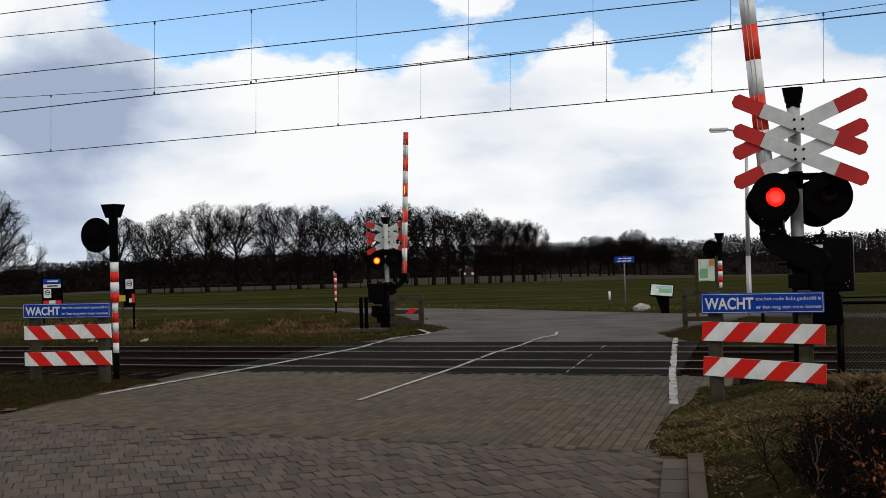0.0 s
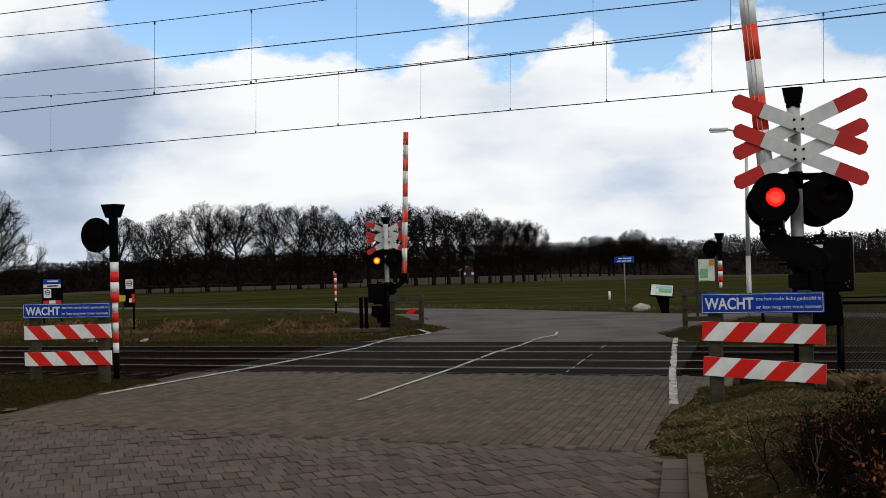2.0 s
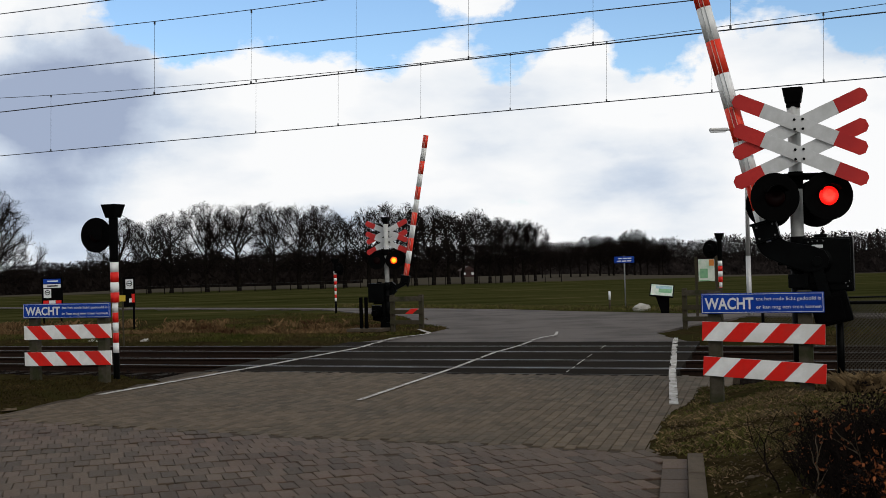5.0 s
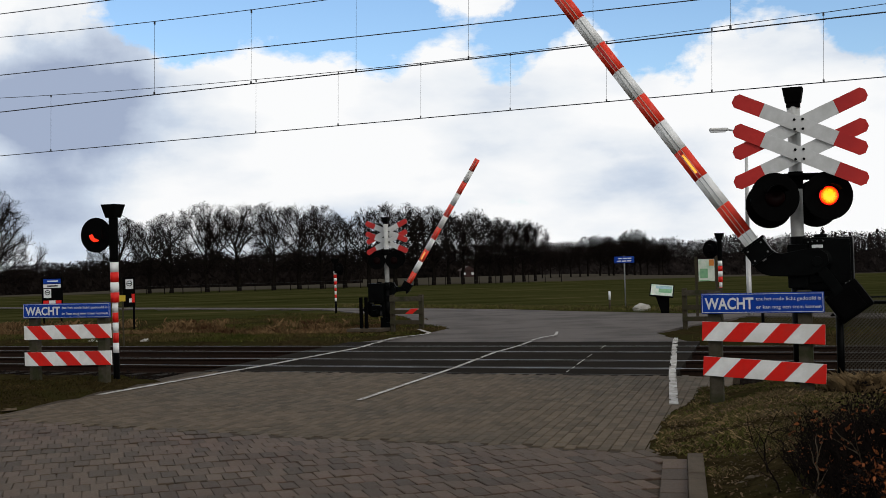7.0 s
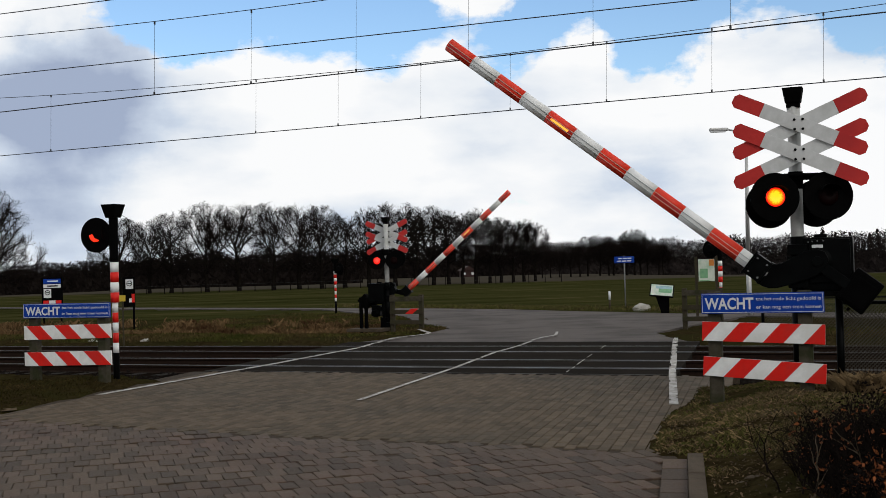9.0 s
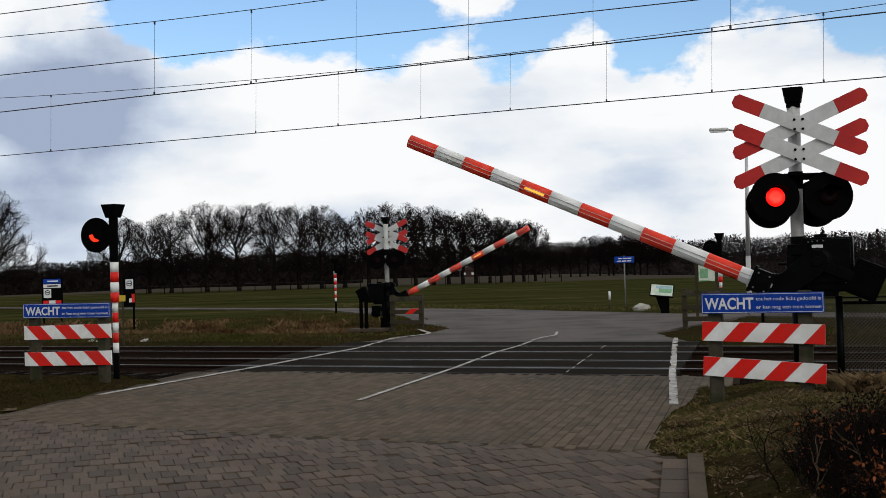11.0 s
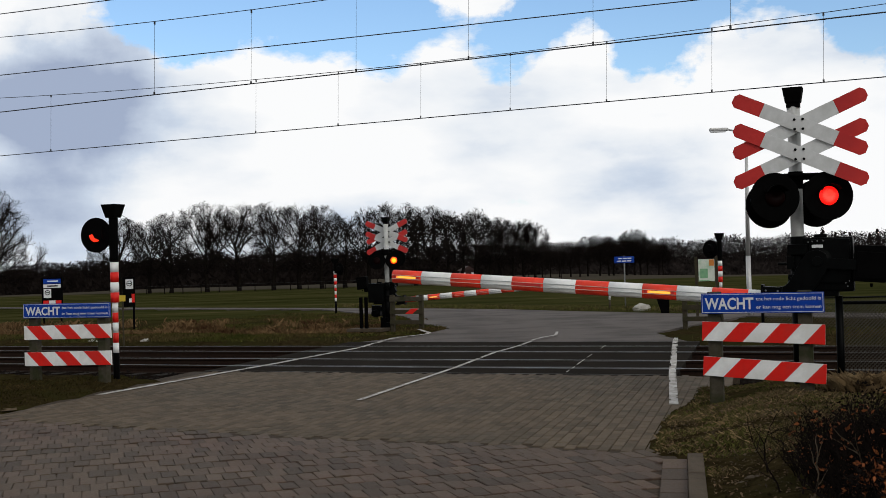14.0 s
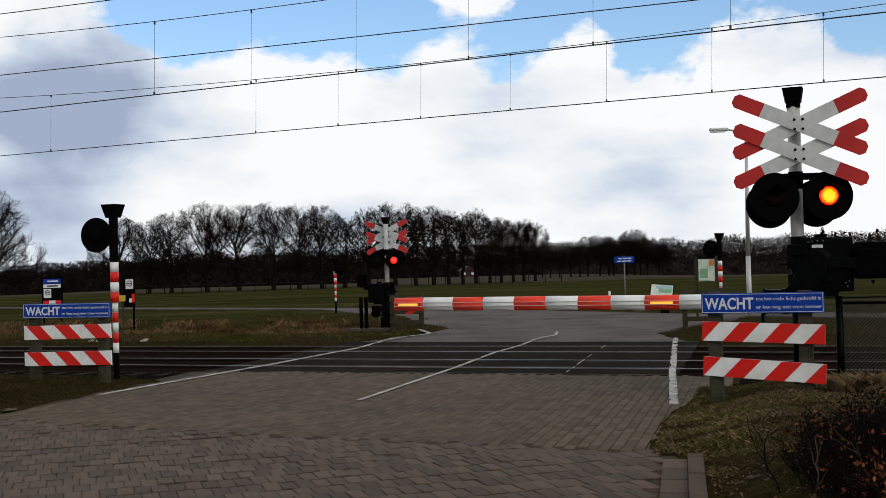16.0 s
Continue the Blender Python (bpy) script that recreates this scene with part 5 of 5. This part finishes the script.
# ---------------------------------------------------------------- grass, reeds and the thicket
def blades(name, n, place, h0, h1, w, mat, label, seed, curl=0.5):
    rng = random.Random(seed)
    v, f = [], []
    while len(f) < 2 * n:
        spot = place(rng)
        if spot is None:
            continue
        x, y, k = spot
        z = ground_z(x, y) - 0.01
        h = rng.uniform(h0, h1) * k
        a = rng.uniform(0, 6.28)
        b = rng.uniform(0, 6.28)
        cx, cy = math.cos(a) * w, math.sin(a) * w
        lx, ly = math.cos(b) * h * curl * rng.random(), math.sin(b) * h * curl * rng.random()
        i = len(v)
        v += [(x - cx, y - cy, z), (x + cx, y + cy, z), (x + lx * 0.4 + cx * 0.7, y + ly * 0.4 + cy * 0.7, z + h * 0.6), (x + lx * 1.3, y + ly * 1.3, z + h * rng.uniform(0.75, 1.0))]
        f += [(i, i + 1, i + 2), (i, i + 2, i + 3)]
    o = Geo()
    o.v, o.f = v, f
    return solid(name, o, mat, label, "grass", kind="stuff")


def bank_spot(rng):
    y = rng.uniform(6.8, 15.6)
    x = rng.uniform(1.7, 7.5)
    q = road_q(x, y)
    edge = bank_edge(y)
    if q < edge - 0.05 or EY.x * x + EY.y * y > 15.1:
        return None
    clump = noise.noise((x * 1.9, y * 1.9, 2.0))
    bare = smooth_step(9.6, 8.2, y) * smooth_step(3.2, 2.4, x)
    if clump < -0.25 + 0.5 * bare or rng.random() < 0.15 * bare:
        return None
    return x, y, 0.7 + 0.7 * max(0, clump)


blades("bank_grass", 66000, bank_spot, 0.02, 0.06, 0.003, M["blade"], "short trampled winter grass on the bank", 1, 0.9)
blades("bank_straw", 22000, bank_spot, 0.02, 0.06, 0.0026, M["dry_blade"], "dry straw among the grass of the bank", 2, 1.6)


blades("fence_tussocks", 2600, tussock_spot, 0.08, 0.24, 0.004, M["reed_dry"], "withered pale tussocks under the netting", 12, 1.3)


def litter(n, seed):
    """Fallen leaves and crumbs of soil on the bank."""
    rng = random.Random(seed)
    o = Geo()
    while len(o.f) < 2 * n:
        y = rng.uniform(6.8, 12.5)
        x = rng.uniform(1.6, 4.4)
        if road_q(x, y) < bank_edge(y) + 0.03:
            continue
        r = rng.uniform(0.008, 0.02)
        m = Matrix.Translation((x, y, ground_z(x, y) + 0.004 + rng.uniform(0, 0.012))) @ Euler((rng.gauss(0, 0.5), rng.gauss(0, 0.5), rng.uniform(0, 6.3))).to_matrix().to_4x4()
        o.add([(-r, 0, 0), (0, -r * 0.6, r * 0.2), (r, 0, 0), (0, r * 0.6, r * 0.2)], [(0, 1, 2), (0, 2, 3)], m)
    solid("leaf_litter", o, M["litter"], "scattered brown leaf litter on bare soil", "litter", kind="stuff")


M["litter"] = surface("leaf_litter", (0.07, 0.045, 0.025), (0.15, 0.10, 0.06), 5, 0.9, 0.0, c3=(0.04, 0.03, 0.02), big=2.0, pieces=0.6, islands=True, spec=0.1)
litter(4200, 31)


def corner_spot(rng):
    y = rng.uniform(13.4, 18.0)
    x = rng.uniform(-10.5, -4.9)
    q, s = road_q(x, y), EY.x * x + EY.y * y
    return (x, y, 1.0) if q < -4.3 and s < 15.1 else None


blades("corner_grass", 14000, corner_spot, 0.02, 0.06, 0.005, M["corner_blade"], "short dull grass at the road corner", 3, 0.9)


def verge_spot(rng):
    w, s = rng.uniform(-26, 22), rng.uniform(23.9, 46)
    x, y, _ = on_track(w, s)
    q = road_q(x, y)
    if s > 36 and (q > -5.0 or y > 46.0 - (x + 1) * 0.9 * (x < -1)):
        return None
    if -4.3 < q < 3.6 + 0.3 * (s - 23.9) or (q > 0 and s > 31) or rng.random() > 0.45 + noise.noise((x * 0.5, y * 0.5, 0)):
        return None
    return x, y, 1.0


blades("verge_grass", 85000, verge_spot, 0.04, 0.12, 0.011, M["verge_blade"], "rough green grass on the track verge", 4, 0.8)


M["reed"] = surface("reed", (0.085, 0.050, 0.024), (0.185, 0.122, 0.060), 3, 0.9, 0.0, c3=(0.038, 0.020, 0.010), big=0.7, pieces=0.5, islands=True, spec=0.0)


def reed_spot(rng):
    w, s = rng.uniform(-36, -15.5), rng.gauss(31.2, 1.9)
    x, y, _ = on_track(w, s)
    if road_q(x, y) > -5.0 or s < 26 or noise.noise((x * 0.5, y * 0.5, 5)) < -0.02:
        return None
    return x, y, 0.6 + 0.6 * abs(noise.noise((x * 0.8, y * 0.8, 1)))


blades("reeds", 26000, reed_spot, 0.14, 0.42, 0.012, M["reed"], "dry brown reeds along the ditch", 6, 0.7)


def lane_spot(rng):
    x, y = rng.uniform(-30, 16), rng.uniform(41, 62)
    side = y - (52.5 - (x + 1) * (1.25 if x < -1 else 1.05)) if x > -6 else y - (61.5 - 0.95 * (x + 6.5))
    return (x, y, 1.0) if 0.4 < side < 4.5 and rng.random() < 0.8 else None


blades("lane_grass", 9000, lane_spot, 0.06, 0.2, 0.016, M["blade"], "tufted grass beyond the lane", 7, 0.7)


def thicket():
    """Bare stems and brown leaves beside the bank."""
    rng = random.Random(17)
    t = thing("thicket", pose(0, 0, 0), "tangled bare thicket with a few brown leaves", "shrub")
    stems, leaves = Geo(), Geo()

    def stem(p, d, length, r, level):
        nonlocal stems
        q, dd = Vector(p), Vector(d).normalized()
        for i in range(5):
            dd = (dd + Vector((rng.uniform(-1, 1), rng.uniform(-1, 1), rng.uniform(-0.8, 0.6))) * 0.3).normalized()
            e = q + dd * length / 5
            if e.z < 0.04:
                e.z = 0.04
            stems.tube(q, e, r * (1 - i * 0.14), r * (1 - (i + 1) * 0.14), 3, False)
            q = e
            if level < 2 and rng.random() < 0.85:
                stem(q, dd + Vector((rng.uniform(-1, 1), rng.uniform(-1, 1), rng.uniform(-0.2, 0.8))), length * 0.6, r * 0.55, level + 1)
            if rng.random() < (0.012 if q.x < 2.55 or q.y > 7.25 or q.z > 0.36 else 0.3):
                s = rng.uniform(0.012, 0.028)
                m = Matrix.Translation(q) @ Euler((rng.uniform(0, 6), rng.uniform(0, 6), rng.uniform(0, 6))).to_matrix().to_4x4()
                leaves.add([(0, 0, 0), (s * 0.45, s * 0.7, 0.15 * s), (0, s * 1.8, 0.3 * s), (-s * 0.45, s * 0.7, 0.15 * s)], [(0, 1, 2), (0, 2, 3)], m)

    for k in range(760):
        y = rng.uniform(6.5, 8.3)
        x = rng.uniform(2.22 + 0.14 * (y - 6.5), 4.0)
        z = ground_z(x, y) - 0.02
        tall = 0.55 + 0.45 * smooth_step(2.2, 2.8, x)
        stem((x, y, z), (rng.uniform(-0.5, 0.4), rng.uniform(-0.4, 0.4), 1.0), rng.uniform(0.2, 0.36) * tall, rng.uniform(0.004, 0.008), 0)
    # small dark leaves added low down as the tangle's shade, larger orange ones at its foot
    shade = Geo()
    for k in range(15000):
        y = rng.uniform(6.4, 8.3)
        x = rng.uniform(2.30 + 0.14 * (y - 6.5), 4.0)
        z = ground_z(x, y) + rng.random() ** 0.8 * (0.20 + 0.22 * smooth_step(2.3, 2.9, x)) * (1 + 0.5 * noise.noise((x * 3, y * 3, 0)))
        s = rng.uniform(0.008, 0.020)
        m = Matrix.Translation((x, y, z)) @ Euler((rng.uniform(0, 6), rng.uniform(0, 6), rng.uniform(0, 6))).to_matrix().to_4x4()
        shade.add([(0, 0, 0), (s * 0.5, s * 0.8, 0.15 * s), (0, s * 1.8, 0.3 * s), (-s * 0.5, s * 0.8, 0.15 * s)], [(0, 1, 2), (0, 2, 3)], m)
    for k in range(420):
        x, y = rng.uniform(2.42, 3.0), rng.uniform(6.35, 6.9)
        z = ground_z(x, y) + rng.random() ** 1.3 * 0.26
        s = rng.uniform(0.018, 0.036)
        m = Matrix.Translation((x, y, z)) @ Euler((rng.uniform(0, 6), rng.uniform(0, 6), rng.uniform(0, 6))).to_matrix().to_4x4()
        leaves.add([(0, 0, 0), (s * 0.45, s * 0.7, 0.15 * s), (0, s * 1.8, 0.3 * s), (-s * 0.45, s * 0.7, 0.15 * s)], [(0, 1, 2), (0, 2, 3)], m)
    for x, y in ((2.22, 7.6), (2.3, 7.4), (2.36, 8.4)):
        stem((x, y, ground_z(x, y) - 0.02), (0.05, 0, 1.0), 0.42, 0.008, 1)
    dark, stems = stems, Geo()
    for x, y, h in ((2.20, 6.9, 0.42), (2.5, 6.8, 0.36), (2.72, 6.8, 0.34)):
        stem((x, y, ground_z(x, y) - 0.02), (rng.uniform(-0.5, 0.5), 0, 1.0), h, 0.009, 1)
    pale, stems = stems, dark
    tagged(part("branch", pale, M["pale_stem"], t, "thicker grey-brown bare branches"), kind="stuff")
    tagged(part("stem_tangle", stems, M["twig"], t, "thin dark bare stems"), kind="stuff")
    # near-black filler leaves darken the thicket's inside
    tagged(part("shade_foliage", shade, M["twig"], t, "small dark leaves added as the shade inside the tangle"), kind="stuff")
    tagged(part("foliage", leaves, M["dead_leaf"], t, "withered orange-brown foliage"), kind="stuff")


M["pale_stem"] = surface("pale_stem", (0.035, 0.026, 0.017), (0.07, 0.052, 0.035), 20, 0.9, 0.3, 90, spec=0.05)
M["dead_leaf"] = surface("dead_leaf", (0.13, 0.036, 0.012), (0.20, 0.065, 0.02), 30, 0.7, 0.1, 80, pieces=0.5, islands=True, spec=0.1)
thicket()


# ---------------------------------------------------------------- ballast, sleepers
def ballast_stones(n, seed):
    rng = random.Random(seed)
    v, f = [], []
    for k in range(n):
        w, s = rng.uniform(-22, 14), rng.uniform(15.1, 23.9)
        x, y, _ = on_track(w, s)
        q = road_q(x, y)
        if -4.5 < q < 3.9:
            continue
        z = -0.15 + rng.uniform(-0.01, 0.03)
        r = rng.uniform(0.02, 0.04)
        i = len(v)
        a = rng.uniform(0, 6.28)
        v += [(x + r * math.cos(a + j * 1.57) * rng.uniform(0.7, 1.3), y + r * math.sin(a + j * 1.57) * rng.uniform(0.7, 1.3), z) for j in range(4)] + [(x + r * 0.3, y, z + r * rng.uniform(0.6, 1.2))]
        f += [(i, i + 1, i + 4), (i + 1, i + 2, i + 4), (i + 2, i + 3, i + 4), (i + 3, i, i + 4)]
    o = Geo()
    o.v, o.f = v, f
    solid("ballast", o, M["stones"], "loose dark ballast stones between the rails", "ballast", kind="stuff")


ballast_stones(16000, 8)
slp = Geo().box((0, 0, -0.165), (0.26, 2.5, 0.06)).mesh("sleeper", M["sleeper"], bevel=0.012)
for c in (18.35, 21.65):
    for k in range(-34, 24):
        w = k * 0.6
        x, y, _ = on_track(w, c)
        if -5.2 < road_q(x, y) < 4.6:
            continue
        sl = new("sleeper", slp)
        sl.matrix_basis = pose(x, y, 0, 0, 0, TURN)
        tagged(sl, "concrete sleeper half buried in dark ballast", "sleeper", "sleepers of the two tracks")


# ---------------------------------------------------------------- paving, last
def paver_geo(geo, m, w, d, seed_z):
    c, b, h = 0.006, 0.05, seed_z
    x, y = w / 2, d / 2
    ring = lambda i, z: [(-x + i, -y + i, z), (x - i, -y + i, z), (x - i, y - i, z), (-x + i, y - i, z)]
    p = ring(0, -b) + ring(0, h - 0.006) + ring(c, h)
    f = [(8, 9, 10, 11)] + [(k + i, k + (i + 1) % 4, k + 4 + (i + 1) % 4, k + 4 + i) for k in (0, 4) for i in range(4)]
    geo.add(p, f, m)


def border_y(x):
    """Where the rough pavers of the junction meet the bricks of the road."""
    return 10.75 - 0.42 * x + (0.02 * x * x if x < 0 else -0.03 * x * x)


prng = random.Random(77)
PA = radians(17.6)
PW, PD = 0.130, 0.305
meshes = []
for k in range(6):
    gg = Geo()
    paver_geo(gg, None, PW - prng.uniform(0.002, 0.005), PD - prng.uniform(0.002, 0.007), 0)
    meshes.append(gg.mesh("paver", M["paver"]))
rest = Geo()
count = 0
for j in range(10, 54):
    for i in range(-60, 60):
        a, b = (i + 0.5 * (j % 2) + 0.08 * math.sin(j * 1.7)) * PW, j * PD
        x, y = a * math.cos(PA) - b * math.sin(PA), a * math.sin(PA) + b * math.cos(PA)
        y += 0.03 * math.sin(x * 0.9)
        if y < 6.4 or y > border_y(x) or x < -7.5 or x > 1.745 - 0.21 * (9.5 - y) or abs(x) > 0.46 * y + 0.6:
            continue
        lift = prng.gauss(0, 0.0022) + 0.010 * noise.noise((x * 1.2, y * 1.2, 0))
        m = pose(x, y, lift, prng.gauss(0, 0.7), prng.gauss(0, 0.9), math.degrees(PA) + prng.gauss(0, 1.4))
        if count < 300 and -2.6 < x and y < 9.6:
            pv = new("paver", prng.choice(meshes))
            pv.parent = road_near
            pv.matrix_basis = m
            count += 1
        else:
            paver_geo(rest, m, PW - prng.uniform(0.002, 0.005), PD - prng.uniform(0.002, 0.007), 0)
tagged(part("paver_rest", rest, M["paver_rest"], road_near), kind="stuff")

bricks = Geo()
RA = math.atan2(-0.2677, 0.9635)
BW, BD = 0.105, 0.21
for j in range(0, 150):
    for i in range(-44, 44):
        q, l = i * BW, 7.0 + (j + 0.5 * (i % 2)) * BD
        x = (q - 4.95) * 0.9635 + l * 0.2677
        y = -(q - 4.95) * 0.2677 + l * 0.9635
        if not (-4.2 < q < 4.62) or y < border_y(x) + 0.02 or EY.x * x + EY.y * y > 16.55:
            continue
        lift = 0.008 * noise.noise((x * 0.7, y * 0.7, 3)) + prng.uniform(-0.002, 0.002)
        m = Matrix.Translation((x, y, lift)) @ Matrix.Rotation(RA + prng.uniform(-0.012, 0.012), 4, "Z") @ Matrix.Rotation(prng.uniform(-0.01, 0.01), 4, "X")
        paver_geo(bricks, m, BW - 0.004, BD - 0.005, 0)
tagged(part("road_brick", bricks, M["road_brick"], road_near), kind="stuff")


# ---------------------------------------------------------------- what moves
def motions():
    near_rows = [(0, 85.6), (4.1, 85.6), (4.2, 85.2), (4.6, 81.3), (5.2, 74.2), (5.8, 67.0), (6.3, 61.3), (6.5, 59.0), (7.0, 54.8), (7.5, 50.7), (8.0, 46.3), (8.5, 42.5), (9.0, 38.3), (9.2, 36.9), (10.2, 29.3),
                 (11.3, 21.7), (11.5, 20.3), (12.0, 16.9), (12.5, 13.7), (13.0, 10.7), (13.5, 7.2), (13.8, 5.4), (14.0, 4.4), (14.2, 3.3), (14.4, 2.4), (14.5, 1.7), (14.7, 0.8), (15.0, 0.4), (15.5, 0.7), (16.0, 0.4)]
    far_rows = [(0, 87.6), (4.1, 87.6), (4.2, 87.3), (4.6, 84.0), (5.2, 77.0), (5.8, 70.0), (6.3, 64.4), (6.5, 62.0), (7.0, 57.1), (7.5, 52.4), (8.0, 48.3), (8.5, 44.0), (9.0, 40.1), (9.2, 38.5), (10.2, 30.8),
                (11.3, 23.2), (11.5, 21.6), (12.0, 17.9), (12.5, 14.5), (13.0, 11.0), (13.5, 7.5), (13.8, 5.5), (14.0, 4.3), (14.2, 3.0), (14.4, 1.8), (14.5, 1.1), (14.7, 0.2), (15.0, -0.5), (15.5, -0.3), (16.0, -0.5)]
    for unit, rows in ((NEAR, near_rows), (FAR, far_rows)):
        walk(unit[1], [(t, unit[2] @ Matrix.Rotation(radians(a), 4, "Y")) for t, a in rows])

    def flash(lens, spans, on, off):
        """The lit lens comes forward of the dark one for each span of seconds and sinks back behind it."""
        keys = {1: spans[0][0] <= 0, frame(16.0): spans[-1][1] >= 16}
        edges = [(frame(t), lit) for a, b in spans for t, lit in ((a, True), (b, False)) if 0 < t < 16]
        for k, (f, lit) in enumerate(edges):
            before = edges[k - 1][0] if k else 1
            after = edges[k + 1][0] if k + 1 < len(edges) else frame(16.0)
            for g, state in ((f - 2, not lit), (f - 1, not lit), (f, lit), (f + 1, lit)):
                if before <= g < after:
                    keys[g] = state
        rows = [((f - 1) / FPS, on if keys[f] else off) for f in sorted(keys)]
        walk(lens, rows)

    BRIGHT, FAR_BRIGHT = ((5.3, 10.3), (14.85, 16.0)), ((0.0, 5.3), (10.3, 14.85))
    on, off = Matrix.Translation((0, -0.052, 0)), Matrix.Translation((0, 0.03, 0))
    near_left = [(0, 0.27), (0.46, 0.87), (1.17, 1.47), (1.87, 2.16), (2.46, 2.86), (3.07, 3.46), (3.76, 4.12), (4.42, 4.74), (5.07, 5.39), (5.72, 6.04), (6.36, 6.73), (7.13, 7.36), (7.63, 8.05), (8.37, 8.67), (8.93, 9.25), (9.6, 9.92), (10.25, 10.57),
                 (10.9, 11.33), (11.63, 11.83), (12.33, 12.45), (12.96, 13.33), (13.6, 13.86), (14.2, 14.57), (14.86, 15.17), (15.52, 15.75)]
    near_right = [(0.27, 0.46), (0.87, 1.17), (1.56, 1.87), (2.16, 2.46), (2.86, 3.07), (3.46, 3.76), (4.16, 4.42), (4.74, 5.07), (5.39, 5.72), (6.04, 6.36), (6.76, 7.13), (7.4, 7.63), (8.05, 8.33), (8.67, 8.84), (9.25, 9.6), (9.92, 10.25), (10.57, 10.9),
                  (11.27, 11.6), (11.86, 12.3), (12.56, 12.93), (13.36, 13.6), (13.86, 14.17), (14.6, 14.83), (15.2, 15.53), (15.8, 16)]
    far_left = [(0, 0.8), (1.3, 1.75), (1.9, 2.7), (3.75, 4.1), (4.6, 5.0), (5.4, 5.8), (7.7, 8.75), (8.9, 9.25), (9.7, 10.1), (10.6, 11.0), (12.3, 13.25), (14.15, 14.6), (14.85, 15.2)]
    far_right = [(0.8, 1.75), (2.7, 3.72), (4.1, 4.5), (5.0, 5.4), (6.0, 6.35), (7.3, 7.7), (9.25, 9.6), (10.1, 10.5), (11.1, 12.3), (13.3, 14.1), (14.62, 14.8), (15.8, 16)]
    for lens, spans, bright in ((NEAR[3][0], near_left, BRIGHT), (NEAR[3][1], near_right, BRIGHT), (FAR[3][2], far_right, FAR_BRIGHT), (FAR[3][3], far_left, FAR_BRIGHT)):
        flash(lens, spans, on, off)
        # the added amber disc comes forward while the red lamp should look overexposed
        warm = [(max(a, c), min(b, d)) for a, b in spans for c, d in bright if max(a, c) < min(b, d) - 0.05]
        flash(CORES[lens.name], warm, on, off)
    for lens in NEAR[3][2:] + FAR[3][:2]:
        lens.matrix_basis = off
    flash(POST[1], [(0.4, 1.2), (2.86, 3.25), (4.16, 4.42), (5.4, 5.7), (6.04, 6.36), (6.76, 7.7), (8.1, 8.3), (8.8, 9.2), (9.9, 10.25), (10.9, 11.15), (11.35, 11.7), (12.86, 13.7), (13.9, 14.15), (14.64, 14.8), (15.6, 15.85)], on, off)
    for unit, side in ((NEAR, -1), (FAR, 1)):
        for k, (strip, x) in unit[4].items():
            rest = Matrix.Translation((x, 0, -0.003 - BOOM_D))
            if k == 8:
                flash(strip, [(0.8, 1.2), (3.3, 3.7), (4.1, 4.4), (5.2, 5.6), (6.2, 6.4), (6.9, 7.2), (7.4, 7.7), (8.6, 8.8), (9.6, 9.9), (10.5, 10.9), (11.4, 12.2), (13.3, 13.7), (13.9, 14.15), (14.64, 14.8), (15.25, 15.6), (15.8, 16)], rest, Matrix.Translation((x, side * -0.03, -0.003 - BOOM_D)))
            elif k == 4:
                flash(strip, [(0, 0.45), (1.2, 1.6), (2.2, 2.7), (3.7, 4.1), (4.4, 4.8), (5.6, 6.0), (6.42, 6.85), (7.72, 8.05), (8.1, 8.6), (8.85, 9.3), (9.9, 10.3), (10.9, 11.3), (12.25, 13.25), (14.2, 14.56), (14.85, 15.2), (15.3, 15.6)], rest, Matrix.Translation((x, side * -0.03, -0.003 - BOOM_D)))
            else:
                flash(strip, [(13.2, 13.6), (13.9, 16)], rest, Matrix.Translation((x, side * -0.03, -0.003 - BOOM_D)))


motions()
